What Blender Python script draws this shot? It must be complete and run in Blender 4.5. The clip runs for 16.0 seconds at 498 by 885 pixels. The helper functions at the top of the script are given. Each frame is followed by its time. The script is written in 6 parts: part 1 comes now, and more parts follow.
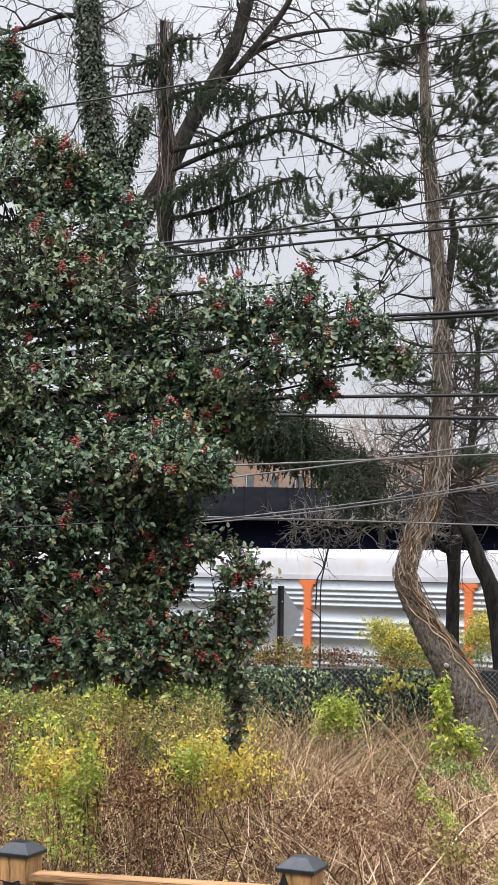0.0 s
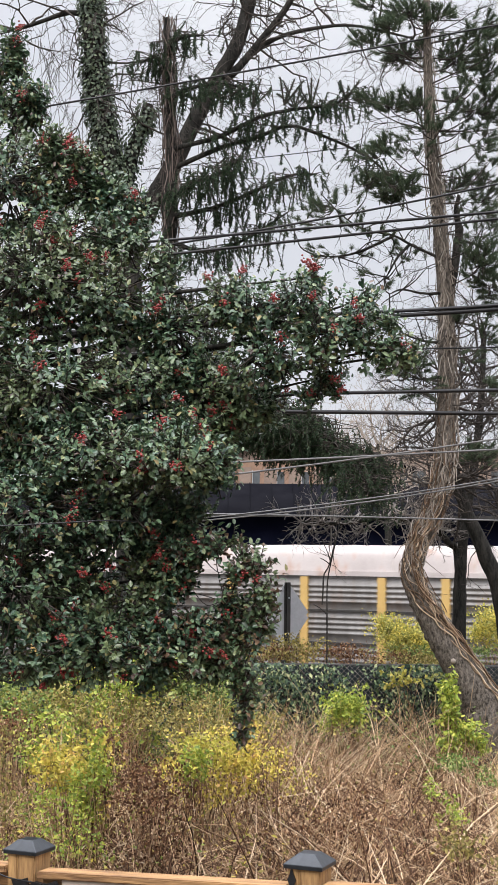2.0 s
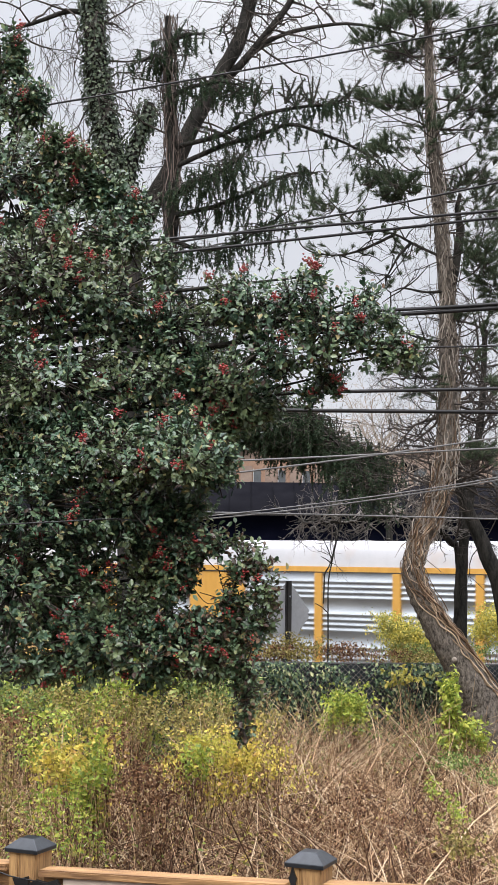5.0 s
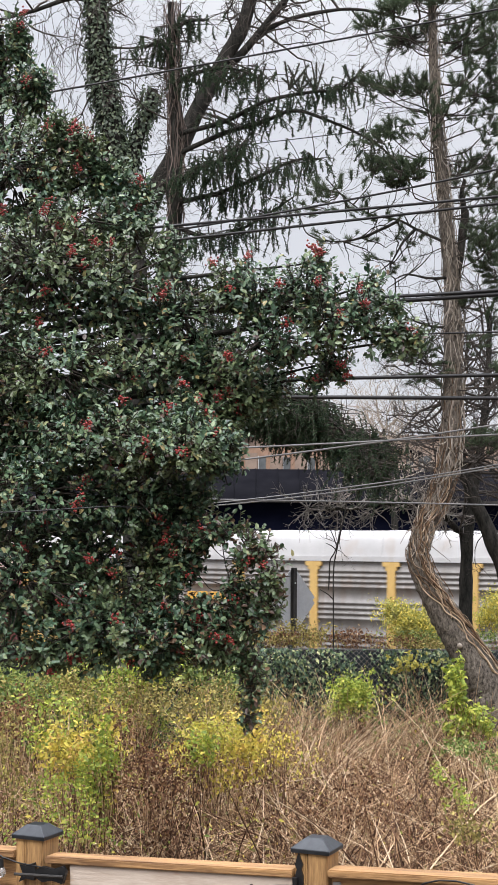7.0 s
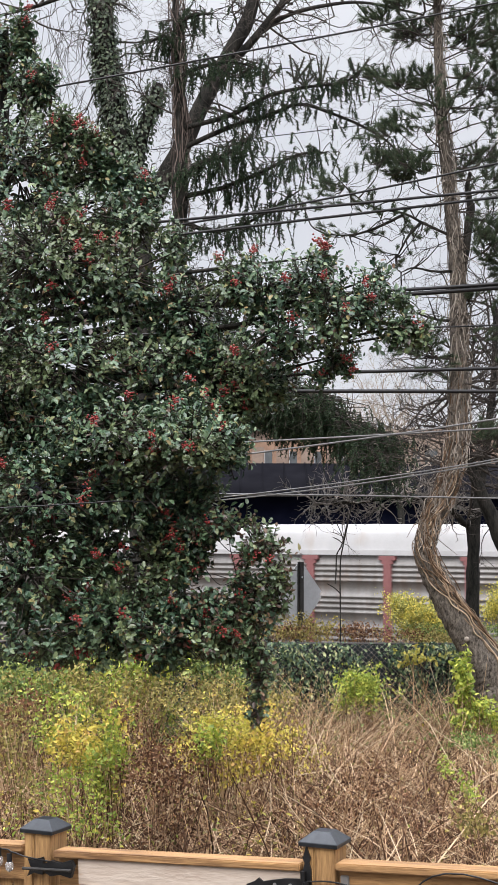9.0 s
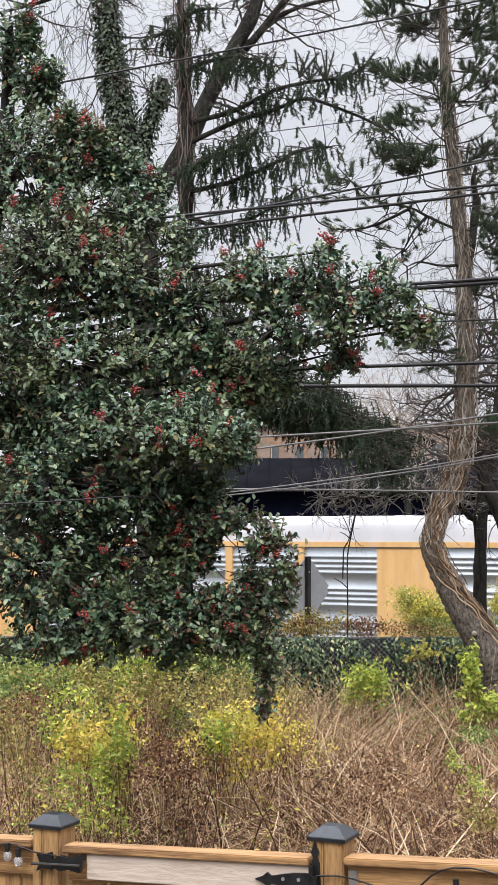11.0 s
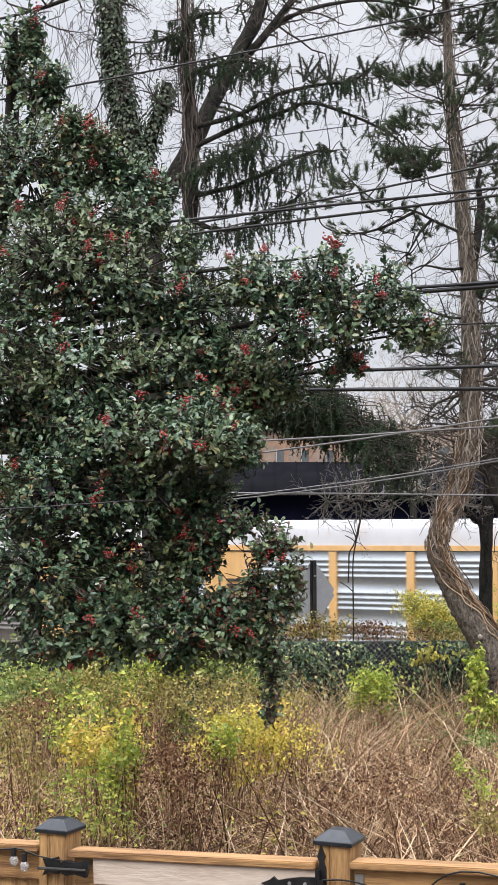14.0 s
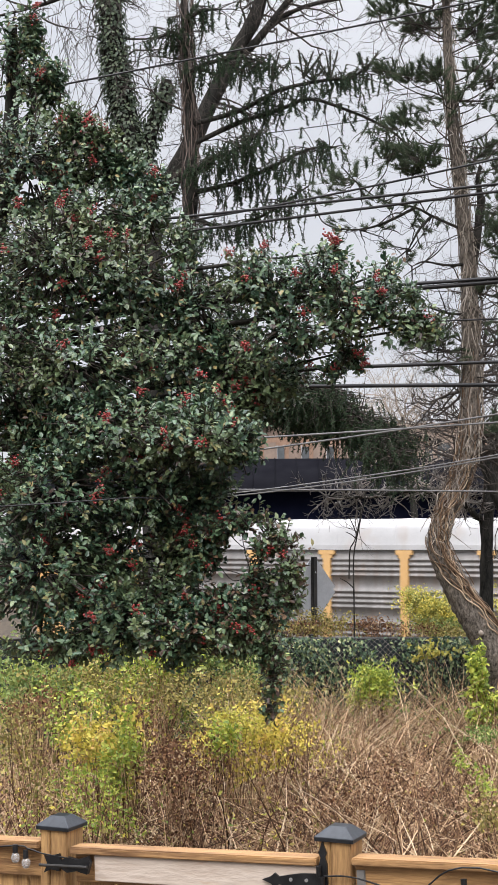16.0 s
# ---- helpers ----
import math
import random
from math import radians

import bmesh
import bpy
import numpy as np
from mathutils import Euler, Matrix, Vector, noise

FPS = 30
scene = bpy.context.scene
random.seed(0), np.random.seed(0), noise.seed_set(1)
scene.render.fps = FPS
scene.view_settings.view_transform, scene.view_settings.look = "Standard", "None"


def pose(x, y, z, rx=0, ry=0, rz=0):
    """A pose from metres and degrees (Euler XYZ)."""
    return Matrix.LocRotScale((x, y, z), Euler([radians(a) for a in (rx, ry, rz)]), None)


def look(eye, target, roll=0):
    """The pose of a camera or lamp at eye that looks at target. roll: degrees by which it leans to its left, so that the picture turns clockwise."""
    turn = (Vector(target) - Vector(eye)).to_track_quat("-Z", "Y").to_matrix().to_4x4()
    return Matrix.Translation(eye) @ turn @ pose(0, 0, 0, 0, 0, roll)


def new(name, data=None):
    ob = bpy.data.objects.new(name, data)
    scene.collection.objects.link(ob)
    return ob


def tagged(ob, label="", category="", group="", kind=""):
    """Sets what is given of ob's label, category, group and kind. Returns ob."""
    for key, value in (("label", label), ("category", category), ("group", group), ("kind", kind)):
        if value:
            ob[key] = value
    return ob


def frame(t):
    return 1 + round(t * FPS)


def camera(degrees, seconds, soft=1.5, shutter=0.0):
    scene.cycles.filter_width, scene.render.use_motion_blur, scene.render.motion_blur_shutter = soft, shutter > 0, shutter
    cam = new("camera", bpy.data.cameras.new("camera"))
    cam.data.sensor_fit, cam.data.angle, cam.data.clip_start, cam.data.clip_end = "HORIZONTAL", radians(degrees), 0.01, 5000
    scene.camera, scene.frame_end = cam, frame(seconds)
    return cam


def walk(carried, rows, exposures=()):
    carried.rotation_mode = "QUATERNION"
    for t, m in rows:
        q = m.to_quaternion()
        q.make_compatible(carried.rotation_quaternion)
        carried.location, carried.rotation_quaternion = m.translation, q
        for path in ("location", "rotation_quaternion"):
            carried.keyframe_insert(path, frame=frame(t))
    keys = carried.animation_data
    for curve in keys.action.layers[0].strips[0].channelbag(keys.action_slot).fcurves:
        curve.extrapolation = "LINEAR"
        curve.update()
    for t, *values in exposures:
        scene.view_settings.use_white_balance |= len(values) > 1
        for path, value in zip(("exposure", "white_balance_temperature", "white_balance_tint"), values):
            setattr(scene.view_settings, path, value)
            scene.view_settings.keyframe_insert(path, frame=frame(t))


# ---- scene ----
EYE = (0.0, 0.0, 2.9)
cam = camera(20.0, 16.0, shutter=0.2)


def aim(yaw, pitch, roll):
    a, b = radians(yaw), radians(pitch)
    way = Vector((-math.sin(a) * math.cos(b), math.cos(a) * math.cos(b), math.sin(b)))
    return look(EYE, Vector(EYE) + 10 * way, roll)


# seconds, yaw, pitch, roll: the camera is held in one place and only turns
ROWS = [
    (0, -0.470, 4.754, 0.864),
    (0.5, -0.398, 4.707, 0.791),
    (1, -0.306, 4.672, 0.707),
    (1.5, -0.258, 4.638, 0.639),
    (2, -0.237, 4.613, 0.574),
    (2.5, -0.245, 4.631, 0.546),
    (3, -0.277, 4.658, 0.547),
    (3.5, -0.311, 4.672, 0.589),
    (4, -0.307, 4.647, 0.609),
    (6.5, 0.016, 4.212, 0.466),
    (7, 0.000, 4.027, 0.400),
    (7.5, 0.071, 3.915, 0.325),
    (8, 0.180, 3.838, 0.268),
    (8.5, 0.226, 3.809, 0.233),
    (9, 0.255, 3.791, 0.205),
    (11.5, 0.597, 3.571, -0.046),
    (12, 0.653, 3.605, -0.066),
    (12.5, 0.680, 3.650, -0.106),
    (13, 0.689, 3.694, -0.116),
    (13.5, 0.691, 3.727, -0.131),
    (14, 0.733, 3.750, -0.160),
    (14.5, 0.774, 3.753, -0.198),
    (15, 0.829, 3.737, -0.276),
    (15.5, 0.813, 3.671, -0.301),
    (16, 0.751, 3.614, -0.281),
]
walk(cam, [(t, aim(a, b, c)) for t, a, b, c in ROWS])

# ---- light: overcast sky, brighter overhead ----
world = bpy.data.worlds.new("overcast")
scene.world = world
world.use_nodes = True
wt = world.node_tree
wn, wl = wt.nodes, wt.links
wn.clear()
sky = wn.new("ShaderNodeTexSky")
sky.sky_type, sky.sun_disc = "NISHITA", False
sky.sun_elevation, sky.sun_rotation = radians(48), radians(200)
sky_gain = wn.new("ShaderNodeVectorMath")
sky_gain.operation = "SCALE"
sky_gain.inputs["Scale"].default_value = 0.08
wl.new(sky.outputs[0], sky_gain.inputs[0])
coord = wn.new("ShaderNodeTexCoord")
sep = wn.new("ShaderNodeSeparateXYZ")
wl.new(coord.outputs["Generated"], sep.inputs[0])
up = wn.new("ShaderNodeMath")
up.operation, up.use_clamp = "MAXIMUM", True
up.inputs[1].default_value = 0.0
wl.new(sep.outputs["Z"], up.inputs[0])
steep = wn.new("ShaderNodeMath")
steep.operation = "POWER"
steep.inputs[1].default_value = 4.0
wl.new(up.outputs[0], steep.inputs[0])
rise = wn.new("ShaderNodeMath")
rise.operation = "MULTIPLY_ADD"
rise.inputs[1].default_value, rise.inputs[2].default_value = 7.5, 0.89
wl.new(steep.outputs[0], rise.inputs[0])
cloud = wn.new("ShaderNodeTexNoise")
cloud.inputs["Scale"].default_value, cloud.inputs["Detail"].default_value = 3.5, 4
wl.new(coord.outputs["Generated"], cloud.inputs["Vector"])
cr = wn.new("ShaderNodeValToRGB")
cr.color_ramp.elements[0].position, cr.color_ramp.elements[1].position = 0.35, 0.7
cr.color_ramp.elements[0].color, cr.color_ramp.elements[1].color = (0.79, 0.81, 0.89, 1), (0.93, 0.94, 0.99, 1)
wl.new(cloud.outputs[0], cr.inputs[0])
lit = wn.new("ShaderNodeVectorMath")
lit.operation = "SCALE"
wl.new(cr.outputs[0], lit.inputs[0])
wl.new(rise.outputs[0], lit.inputs["Scale"])
cover = wn.new("ShaderNodeMixRGB")
cover.inputs[0].default_value = 0.92
wl.new(sky_gain.outputs[0], cover.inputs[1])
wl.new(lit.outputs[0], cover.inputs[2])
bg = wn.new("ShaderNodeBackground")
bg.inputs["Strength"].default_value = 1.0
wl.new(cover.outputs[0], bg.inputs["Color"])
wout = wn.new("ShaderNodeOutputWorld")
wl.new(bg.outputs[0], wout.inputs["Surface"])

sun_data = bpy.data.lights.new("sun", "SUN")
sun_data.energy, sun_data.angle, sun_data.color = 2.85, radians(30), (1.0, 0.97, 0.93)
sun = new("sun", sun_data)
sun.matrix_world = look((-7, -16, 32), (0, 12, 0))

# ---- materials ----


def ramp(nodes, stops):
    r = nodes.new("ShaderNodeValToRGB")
    e = r.color_ramp.elements
    while len(e) < len(stops):
        e.new(0.5)
    for k, (p, c) in zip(e, stops):
        k.position, k.color = p, (*c, 1)
    return r


def surface(name, dark, light, rough=0.7, scale=4.0, bump=0.15, metal=0.0, stretch=(1, 1, 1), fine=40.0, spec=0.5, stain=None, coords="Object", span=(0.45, 0.95)):
    """Two-scale noise colour with fine relief."""
    m = bpy.data.materials.new(name)
    m.use_nodes = True
    n, l = m.node_tree.nodes, m.node_tree.links
    b = n["Principled BSDF"]
    tc = n.new("ShaderNodeTexCoord")
    mp = n.new("ShaderNodeMapping")
    mp.inputs["Scale"].default_value = stretch
    l.new(tc.outputs[coords], mp.inputs["Vector"])
    a = n.new("ShaderNodeTexNoise")
    a.inputs["Scale"].default_value, a.inputs["Detail"].default_value, a.inputs["Roughness"].default_value = scale, 6, 0.65
    l.new(mp.outputs[0], a.inputs["Vector"])
    f = n.new("ShaderNodeTexNoise")
    f.inputs["Scale"].default_value, f.inputs["Detail"].default_value = fine, 4
    l.new(mp.outputs[0], f.inputs["Vector"])
    mixv = n.new("ShaderNodeMath")
    mixv.operation = "MULTIPLY_ADD"
    l.new(f.outputs[0], mixv.inputs[0])
    mixv.inputs[1].default_value = 0.4
    l.new(a.outputs[0], mixv.inputs[2])
    r = ramp(n, [(span[0], dark), (span[1], light)])
    l.new(mixv.outputs[0], r.inputs[0])
    out = r.outputs[0]
    if stain:
        s = n.new("ShaderNodeTexNoise")
        s.inputs["Scale"].default_value, s.inputs["Detail"].default_value = stain[1], 5
        l.new(mp.outputs[0], s.inputs["Vector"])
        sr = ramp(n, [(stain[2], (0, 0, 0)), (stain[2] + 0.15, (1, 1, 1))])
        l.new(s.outputs[0], sr.inputs[0])
        mx = n.new("ShaderNodeMixRGB")
        l.new(sr.outputs[0], mx.inputs[0])
        l.new(out, mx.inputs[1])
        mx.inputs[2].default_value = (*stain[0], 1)
        out = mx.outputs[0]
    l.new(out, b.inputs["Base Color"])
    b.inputs["Roughness"].default_value, b.inputs["Metallic"].default_value = rough, metal
    b.inputs["Specular IOR Level"].default_value = spec
    if bump:
        bp = n.new("ShaderNodeBump")
        bp.inputs["Strength"].default_value, bp.inputs["Distance"].default_value = bump, 0.02
        l.new(mixv.outputs[0], bp.inputs["Height"])
        l.new(bp.outputs[0], b.inputs["Normal"])
    return m


def leafage(name, stops, rough=0.55, thin=0.25, spec=0.4, drift=None, drift_scale=2.5, drift_share=0.6):
    """Leaves: each leaf its own shade, some light passing through."""
    m = bpy.data.materials.new(name)
    m.use_nodes = True
    n, l = m.node_tree.nodes, m.node_tree.links
    b = n["Principled BSDF"]
    g = n.new("ShaderNodeNewGeometry")
    r = ramp(n, stops)
    l.new(g.outputs["Random Per Island"], r.inputs[0])
    tc = n.new("ShaderNodeTexCoord")
    a = n.new("ShaderNodeTexNoise")
    a.inputs["Scale"].default_value, a.inputs["Detail"].default_value = 60.0, 3
    l.new(tc.outputs["Object"], a.inputs["Vector"])
    hs = n.new("ShaderNodeHueSaturation")
    mr = n.new("ShaderNodeMapRange")
    mr.inputs["To Min"].default_value, mr.inputs["To Max"].default_value = 0.7, 1.3
    l.new(a.outputs[0], mr.inputs["Value"])
    l.new(mr.outputs[0], hs.inputs["Value"])
    l.new(r.outputs[0], hs.inputs["Color"])
    if drift:
        dn = n.new("ShaderNodeTexNoise")
        dn.inputs["Scale"].default_value, dn.inputs["Detail"].default_value = drift_scale, 3
        l.new(tc.outputs["Object"], dn.inputs["Vector"])
        dm = n.new("ShaderNodeMapRange")
        dm.inputs["From Min"].default_value, dm.inputs["From Max"].default_value = 0.46, 0.68
        dm.inputs["To Max"].default_value = drift_share
        l.new(dn.outputs[0], dm.inputs["Value"])
        mixed = n.new("ShaderNodeMixRGB")
        l.new(dm.outputs[0], mixed.inputs[0])
        l.new(r.outputs[0], mixed.inputs[1])
        mixed.inputs[2].default_value = (*drift, 1)
        l.new(mixed.outputs[0], hs.inputs["Color"])
    l.new(hs.outputs[0], b.inputs["Base Color"])
    b.inputs["Roughness"].default_value, b.inputs["Specular IOR Level"].default_value = rough, spec
    if thin:
        tr = n.new("ShaderNodeBsdfTranslucent")
        l.new(hs.outputs[0], tr.inputs["Color"])
        mx = n.new("ShaderNodeMixShader")
        mx.inputs[0].default_value = thin
        l.new(b.outputs[0], mx.inputs[1])
        l.new(tr.outputs[0], mx.inputs[2])
        l.new(mx.outputs[0], n["Material Output"].inputs["Surface"])
    return m


M_EARTH = surface("earth", (0.03, 0.024, 0.017), (0.085, 0.062, 0.04), 0.95, 2.0, 0.5)
M_ASPHALT = surface("asphalt", (0.04, 0.04, 0.042), (0.075, 0.075, 0.078), 0.9, 3.0, 0.3)
M_BALLAST = surface("ballast", (0.12, 0.115, 0.11), (0.3, 0.29, 0.27), 0.95, 9.0, 0.8)
M_STEEL = surface("dark_steel", (0.02, 0.02, 0.022), (0.06, 0.055, 0.05), 0.55, 3.0, 0.1, 0.6)
M_BARK_DARK = surface("bark_dark", (0.012, 0.012, 0.011), (0.050, 0.046, 0.041), 0.95, 12.0, 0.9, stretch=(1, 1, 0.3), fine=60, span=(0.55, 0.88), spec=0.1)
M_BARK_PINE = surface("bark_pine", (0.026, 0.022, 0.019), (0.215, 0.185, 0.158), 0.95, 30.0, 1.0, stretch=(1, 1, 0.5), fine=80, span=(0.53, 0.88), spec=0.15)
M_VINE = leafage("vine", [(0.0, (0.045, 0.028, 0.018)), (0.4, (0.15, 0.092, 0.056)), (0.8, (0.35, 0.25, 0.17)), (1.0, (0.54, 0.42, 0.31))], 0.9, 0.0, 0.2)
M_VINE_GREY = leafage("dry_vine", [(0.0, (0.10, 0.08, 0.065)), (0.5, (0.24, 0.20, 0.165)), (1.0, (0.46, 0.41, 0.36))], 0.9, 0.0)
M_VINE_RED = leafage("red_vine", [(0.0, (0.05, 0.04, 0.036)), (0.5, (0.12, 0.092, 0.080)), (1.0, (0.26, 0.21, 0.185))], 0.9, 0.0, 0.2)
M_TWIG = surface("twig", (0.030, 0.026, 0.023), (0.095, 0.080, 0.070), 0.9, 8.0, 0.2, spec=0.15)
M_TWIG_PALE = surface("twig_pale", (0.17, 0.145, 0.12), (0.36, 0.31, 0.265), 0.9, 8.0, 0.2, spec=0.15)
M_TWIG_GREY = surface("twig_grey", (0.12, 0.108, 0.098), (0.33, 0.30, 0.275), 0.9, 8.0, 0.2, spec=0.15)
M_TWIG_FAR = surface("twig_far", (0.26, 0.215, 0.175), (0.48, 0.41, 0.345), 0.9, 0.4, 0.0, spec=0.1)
M_CABLE = surface("cable", (0.006, 0.006, 0.007), (0.016, 0.016, 0.018), 0.45, 5.0, 0.0, spec=0.3)
# lighter grey base: the bright highlights on the lower wires are put into the colour
M_CABLE_PALE = surface("highlit_cable", (0.07, 0.07, 0.073), (0.16, 0.155, 0.155), 0.55, 5.0, 0.0)
M_HOLLY = leafage("holly_leaf", [(0.0, (0.012, 0.030, 0.018)), (0.38, (0.046, 0.094, 0.052)), (0.74, (0.108, 0.172, 0.092)), (0.94, (0.20, 0.25, 0.125)), (1.0, (0.28, 0.21, 0.09))], 0.36, 0.14, 0.52, drift=(0.135, 0.150, 0.052), drift_scale=2.2, drift_share=0.5)
M_HOLLY_RUST = leafage("holly_leaf_russet", [(0.0, (0.04, 0.026, 0.020)), (0.6, (0.080, 0.045, 0.030)), (1.0, (0.14, 0.085, 0.045))], 0.4, 0.08, 0.5)
M_BERRY = surface("berry", (0.17, 0.018, 0.018), (0.30, 0.035, 0.030), 0.35, 30.0, 0.0)
M_IVY = leafage("ivy_leaf", [(0.0, (0.035, 0.052, 0.032)), (0.6, (0.065, 0.092, 0.055)), (1.0, (0.14, 0.17, 0.10))], 0.45, 0.15)
M_IVY_DARK = leafage("ivy_dark_leaf", [(0.0, (0.020, 0.040, 0.024)), (0.55, (0.055, 0.10, 0.048)), (0.85, (0.16, 0.20, 0.085)), (1.0, (0.42, 0.42, 0.20))], 0.45, 0.15)
M_PINE = leafage("pine_needle", [(0.0, (0.040, 0.062, 0.038)), (0.6, (0.075, 0.108, 0.062)), (1.0, (0.15, 0.175, 0.105))], 0.6, 0.15, 0.2)
M_SPRUCE = leafage("spruce_needle", [(0.0, (0.018, 0.032, 0.018)), (0.6, (0.034, 0.058, 0.031)), (1.0, (0.068, 0.092, 0.048))], 0.75, 0.08, 0.15)
M_STALK = leafage("dry_stalk", [(0.0, (0.045, 0.024, 0.015)), (0.20, (0.13, 0.070, 0.042)), (0.44, (0.37, 0.225, 0.13)), (0.80, (0.64, 0.45, 0.275)), (1.0, (0.80, 0.65, 0.46))], 0.9, 0.06, 0.15)
M_BRAMBLE = leafage("bramble", [(0.0, (0.035, 0.018, 0.013)), (0.6, (0.13, 0.065, 0.040)), (1.0, (0.30, 0.17, 0.10))], 0.85, 0.04, 0.15)
M_RUSSET = leafage("russet_leaf", [(0.0, (0.06, 0.030, 0.018)), (0.6, (0.16, 0.080, 0.045)), (0.92, (0.30, 0.165, 0.085)), (1.0, (0.5, 0.38, 0.22))], 0.9, 0.15, 0.15)
M_DRY = leafage("dry_leaf", [(0.0, (0.10, 0.055, 0.034)), (0.5, (0.28, 0.17, 0.095)), (0.88, (0.52, 0.37, 0.22)), (1.0, (0.82, 0.70, 0.50))], 0.9, 0.2)
M_YELLOW = leafage("yellow_leaf", [(0.0, (0.18, 0.14, 0.04)), (0.35, (0.50, 0.41, 0.07)), (0.75, (0.76, 0.62, 0.13)), (1.0, (0.60, 0.36, 0.13))], 0.7, 0.35, drift=(0.36, 0.40, 0.07), drift_scale=3.0, drift_share=0.6)
M_GOLD = leafage("gold_leaf", [(0.0, (0.14, 0.16, 0.04)), (0.5, (0.40, 0.36, 0.06)), (0.85, (0.62, 0.50, 0.10)), (1.0, (0.72, 0.58, 0.16))], 0.7, 0.35, drift=(0.24, 0.27, 0.10), drift_scale=2.5)
M_LIME = leafage("lime_leaf", [(0.0, (0.14, 0.20, 0.04)), (0.6, (0.32, 0.40, 0.06)), (1.0, (0.58, 0.56, 0.11))], 0.6, 0.35)
M_GREEN = leafage("green_leaf", [(0.0, (0.09, 0.14, 0.04)), (0.6, (0.19, 0.26, 0.07)), (1.0, (0.38, 0.40, 0.13))], 0.6, 0.3)
M_OLIVE = leafage("olive_leaf", [(0.0, (0.11, 0.098, 0.036)), (0.6, (0.26, 0.215, 0.070)), (1.0, (0.46, 0.38, 0.13))], 0.7, 0.3, 0.2)
M_GALV = surface("galvanised", (0.36, 0.39, 0.415), (0.56, 0.595, 0.63), 0.38, 1.2, 0.04, 0.75, stretch=(0.4, 1, 2))
M_GALV_DULL = surface("galvanised_dull", (0.15, 0.140, 0.134), (0.33, 0.315, 0.305), 0.5, 1.4, 0.04, 0.55, stretch=(1.2, 1, 0.4), stain=((0.22, 0.175, 0.15), 1.7, 0.56))
M_ROOF_WHITE = surface("roof_white", (0.39, 0.39, 0.41), (0.49, 0.49, 0.51), 0.75, 0.9, 0.03, stretch=(1, 1, 0.5), stain=((0.44, 0.40, 0.385), 1.6, 0.58), spec=0.2)
M_ROOF_GREY = surface("roof_grey", (0.37, 0.365, 0.37), (0.48, 0.475, 0.48), 0.75, 0.9, 0.03, stretch=(1, 1, 0.5), stain=((0.40, 0.37, 0.355), 1.6, 0.58), spec=0.2)
M_PINKISH = surface("roof_pinkish", (0.40, 0.355, 0.345), (0.53, 0.48, 0.465), 0.75, 0.9, 0.03, stretch=(1, 1, 0.5), stain=((0.43, 0.31, 0.26), 1.8, 0.56), spec=0.2)
M_RY = surface("rail_yellow", (0.46, 0.235, 0.04), (0.6, 0.33, 0.07), 0.55, 2.2, 0.03, stretch=(1.5, 1, 0.2), fine=22, stain=((0.36, 0.2, 0.08), 2.6, 0.62))
M_RY_PEACH = surface("rail_yellow_faded", (0.51, 0.295, 0.11), (0.65, 0.41, 0.18), 0.6, 2.2, 0.03, stretch=(1.5, 1, 0.2), fine=22, stain=((0.55, 0.36, 0.22), 2.6, 0.58))
M_RY_PALE = surface("rail_yellow_pale", (0.44, 0.275, 0.085), (0.6, 0.405, 0.15), 0.6, 2.2, 0.03, stretch=(1.5, 1, 0.2), fine=22, stain=((0.36, 0.26, 0.14), 2.6, 0.6))
M_ORANGE = surface("rail_orange", (0.52, 0.115, 0.03), (0.68, 0.18, 0.055), 0.5, 2.2, 0.03, stretch=(1.5, 1, 0.2), fine=22, stain=((0.5, 0.2, 0.1), 2.6, 0.62))
M_MAROON = surface("rail_maroon", (0.16, 0.055, 0.055), (0.27, 0.115, 0.115), 0.6, 2.2, 0.03, stretch=(1.5, 1, 0.2), fine=22, stain=((0.3, 0.19, 0.17), 2.6, 0.62))
M_TAN = surface("rail_tan", (0.38, 0.235, 0.105), (0.53, 0.355, 0.175), 0.7, 2.2, 0.03, stretch=(1.5, 1, 0.2), fine=22, stain=((0.27, 0.17, 0.1), 2.6, 0.58))
M_PINK = surface("faded_pink", (0.66, 0.46, 0.42), (0.80, 0.68, 0.65), 0.7, 1.0, 0.02)
M_SIGNYEL = surface("bright_yellow", (0.62, 0.42, 0.02), (0.68, 0.49, 0.04), 0.5, 2.0, 0.0)
M_BLACK_PAINT_SHADE = surface("black_paint_and_shade", (0.015, 0.014, 0.014), (0.05, 0.045, 0.04), 0.6, 4.0, 0.0)
M_SPRAY = surface("spray_paint", (0.06, 0.04, 0.03), (0.14, 0.09, 0.06), 0.7, 6.0, 0.0)
M_NAVY = surface("navy_wall", (0.003, 0.004, 0.010), (0.007, 0.008, 0.018), 0.9, 1.0, 0.0, spec=0.0)
M_DARKROOF = surface("charcoal_roof", (0.006, 0.006, 0.008), (0.013, 0.013, 0.016), 0.95, 0.7, 0.1, spec=0.0)
M_BRICK = surface("orange_brick", (0.24, 0.145, 0.10), (0.34, 0.22, 0.155), 0.9, 3.0, 0.1)
M_STUCCO = surface("tan_cladding", (0.20, 0.145, 0.115), (0.30, 0.225, 0.18), 0.9, 2.0, 0.1)
M_GLASS = surface("window_glass", (0.05, 0.055, 0.06), (0.11, 0.12, 0.125), 0.06, 1.0, 0.0, spec=0.8)
M_TIMBER = surface("fence_timber", (0.16, 0.080, 0.030), (0.47, 0.275, 0.110), 0.75, 7.0, 0.35, stretch=(3, 3, 0.35), fine=60, span=(0.52, 0.86), stain=((0.09, 0.05, 0.025), 9.0, 0.68))
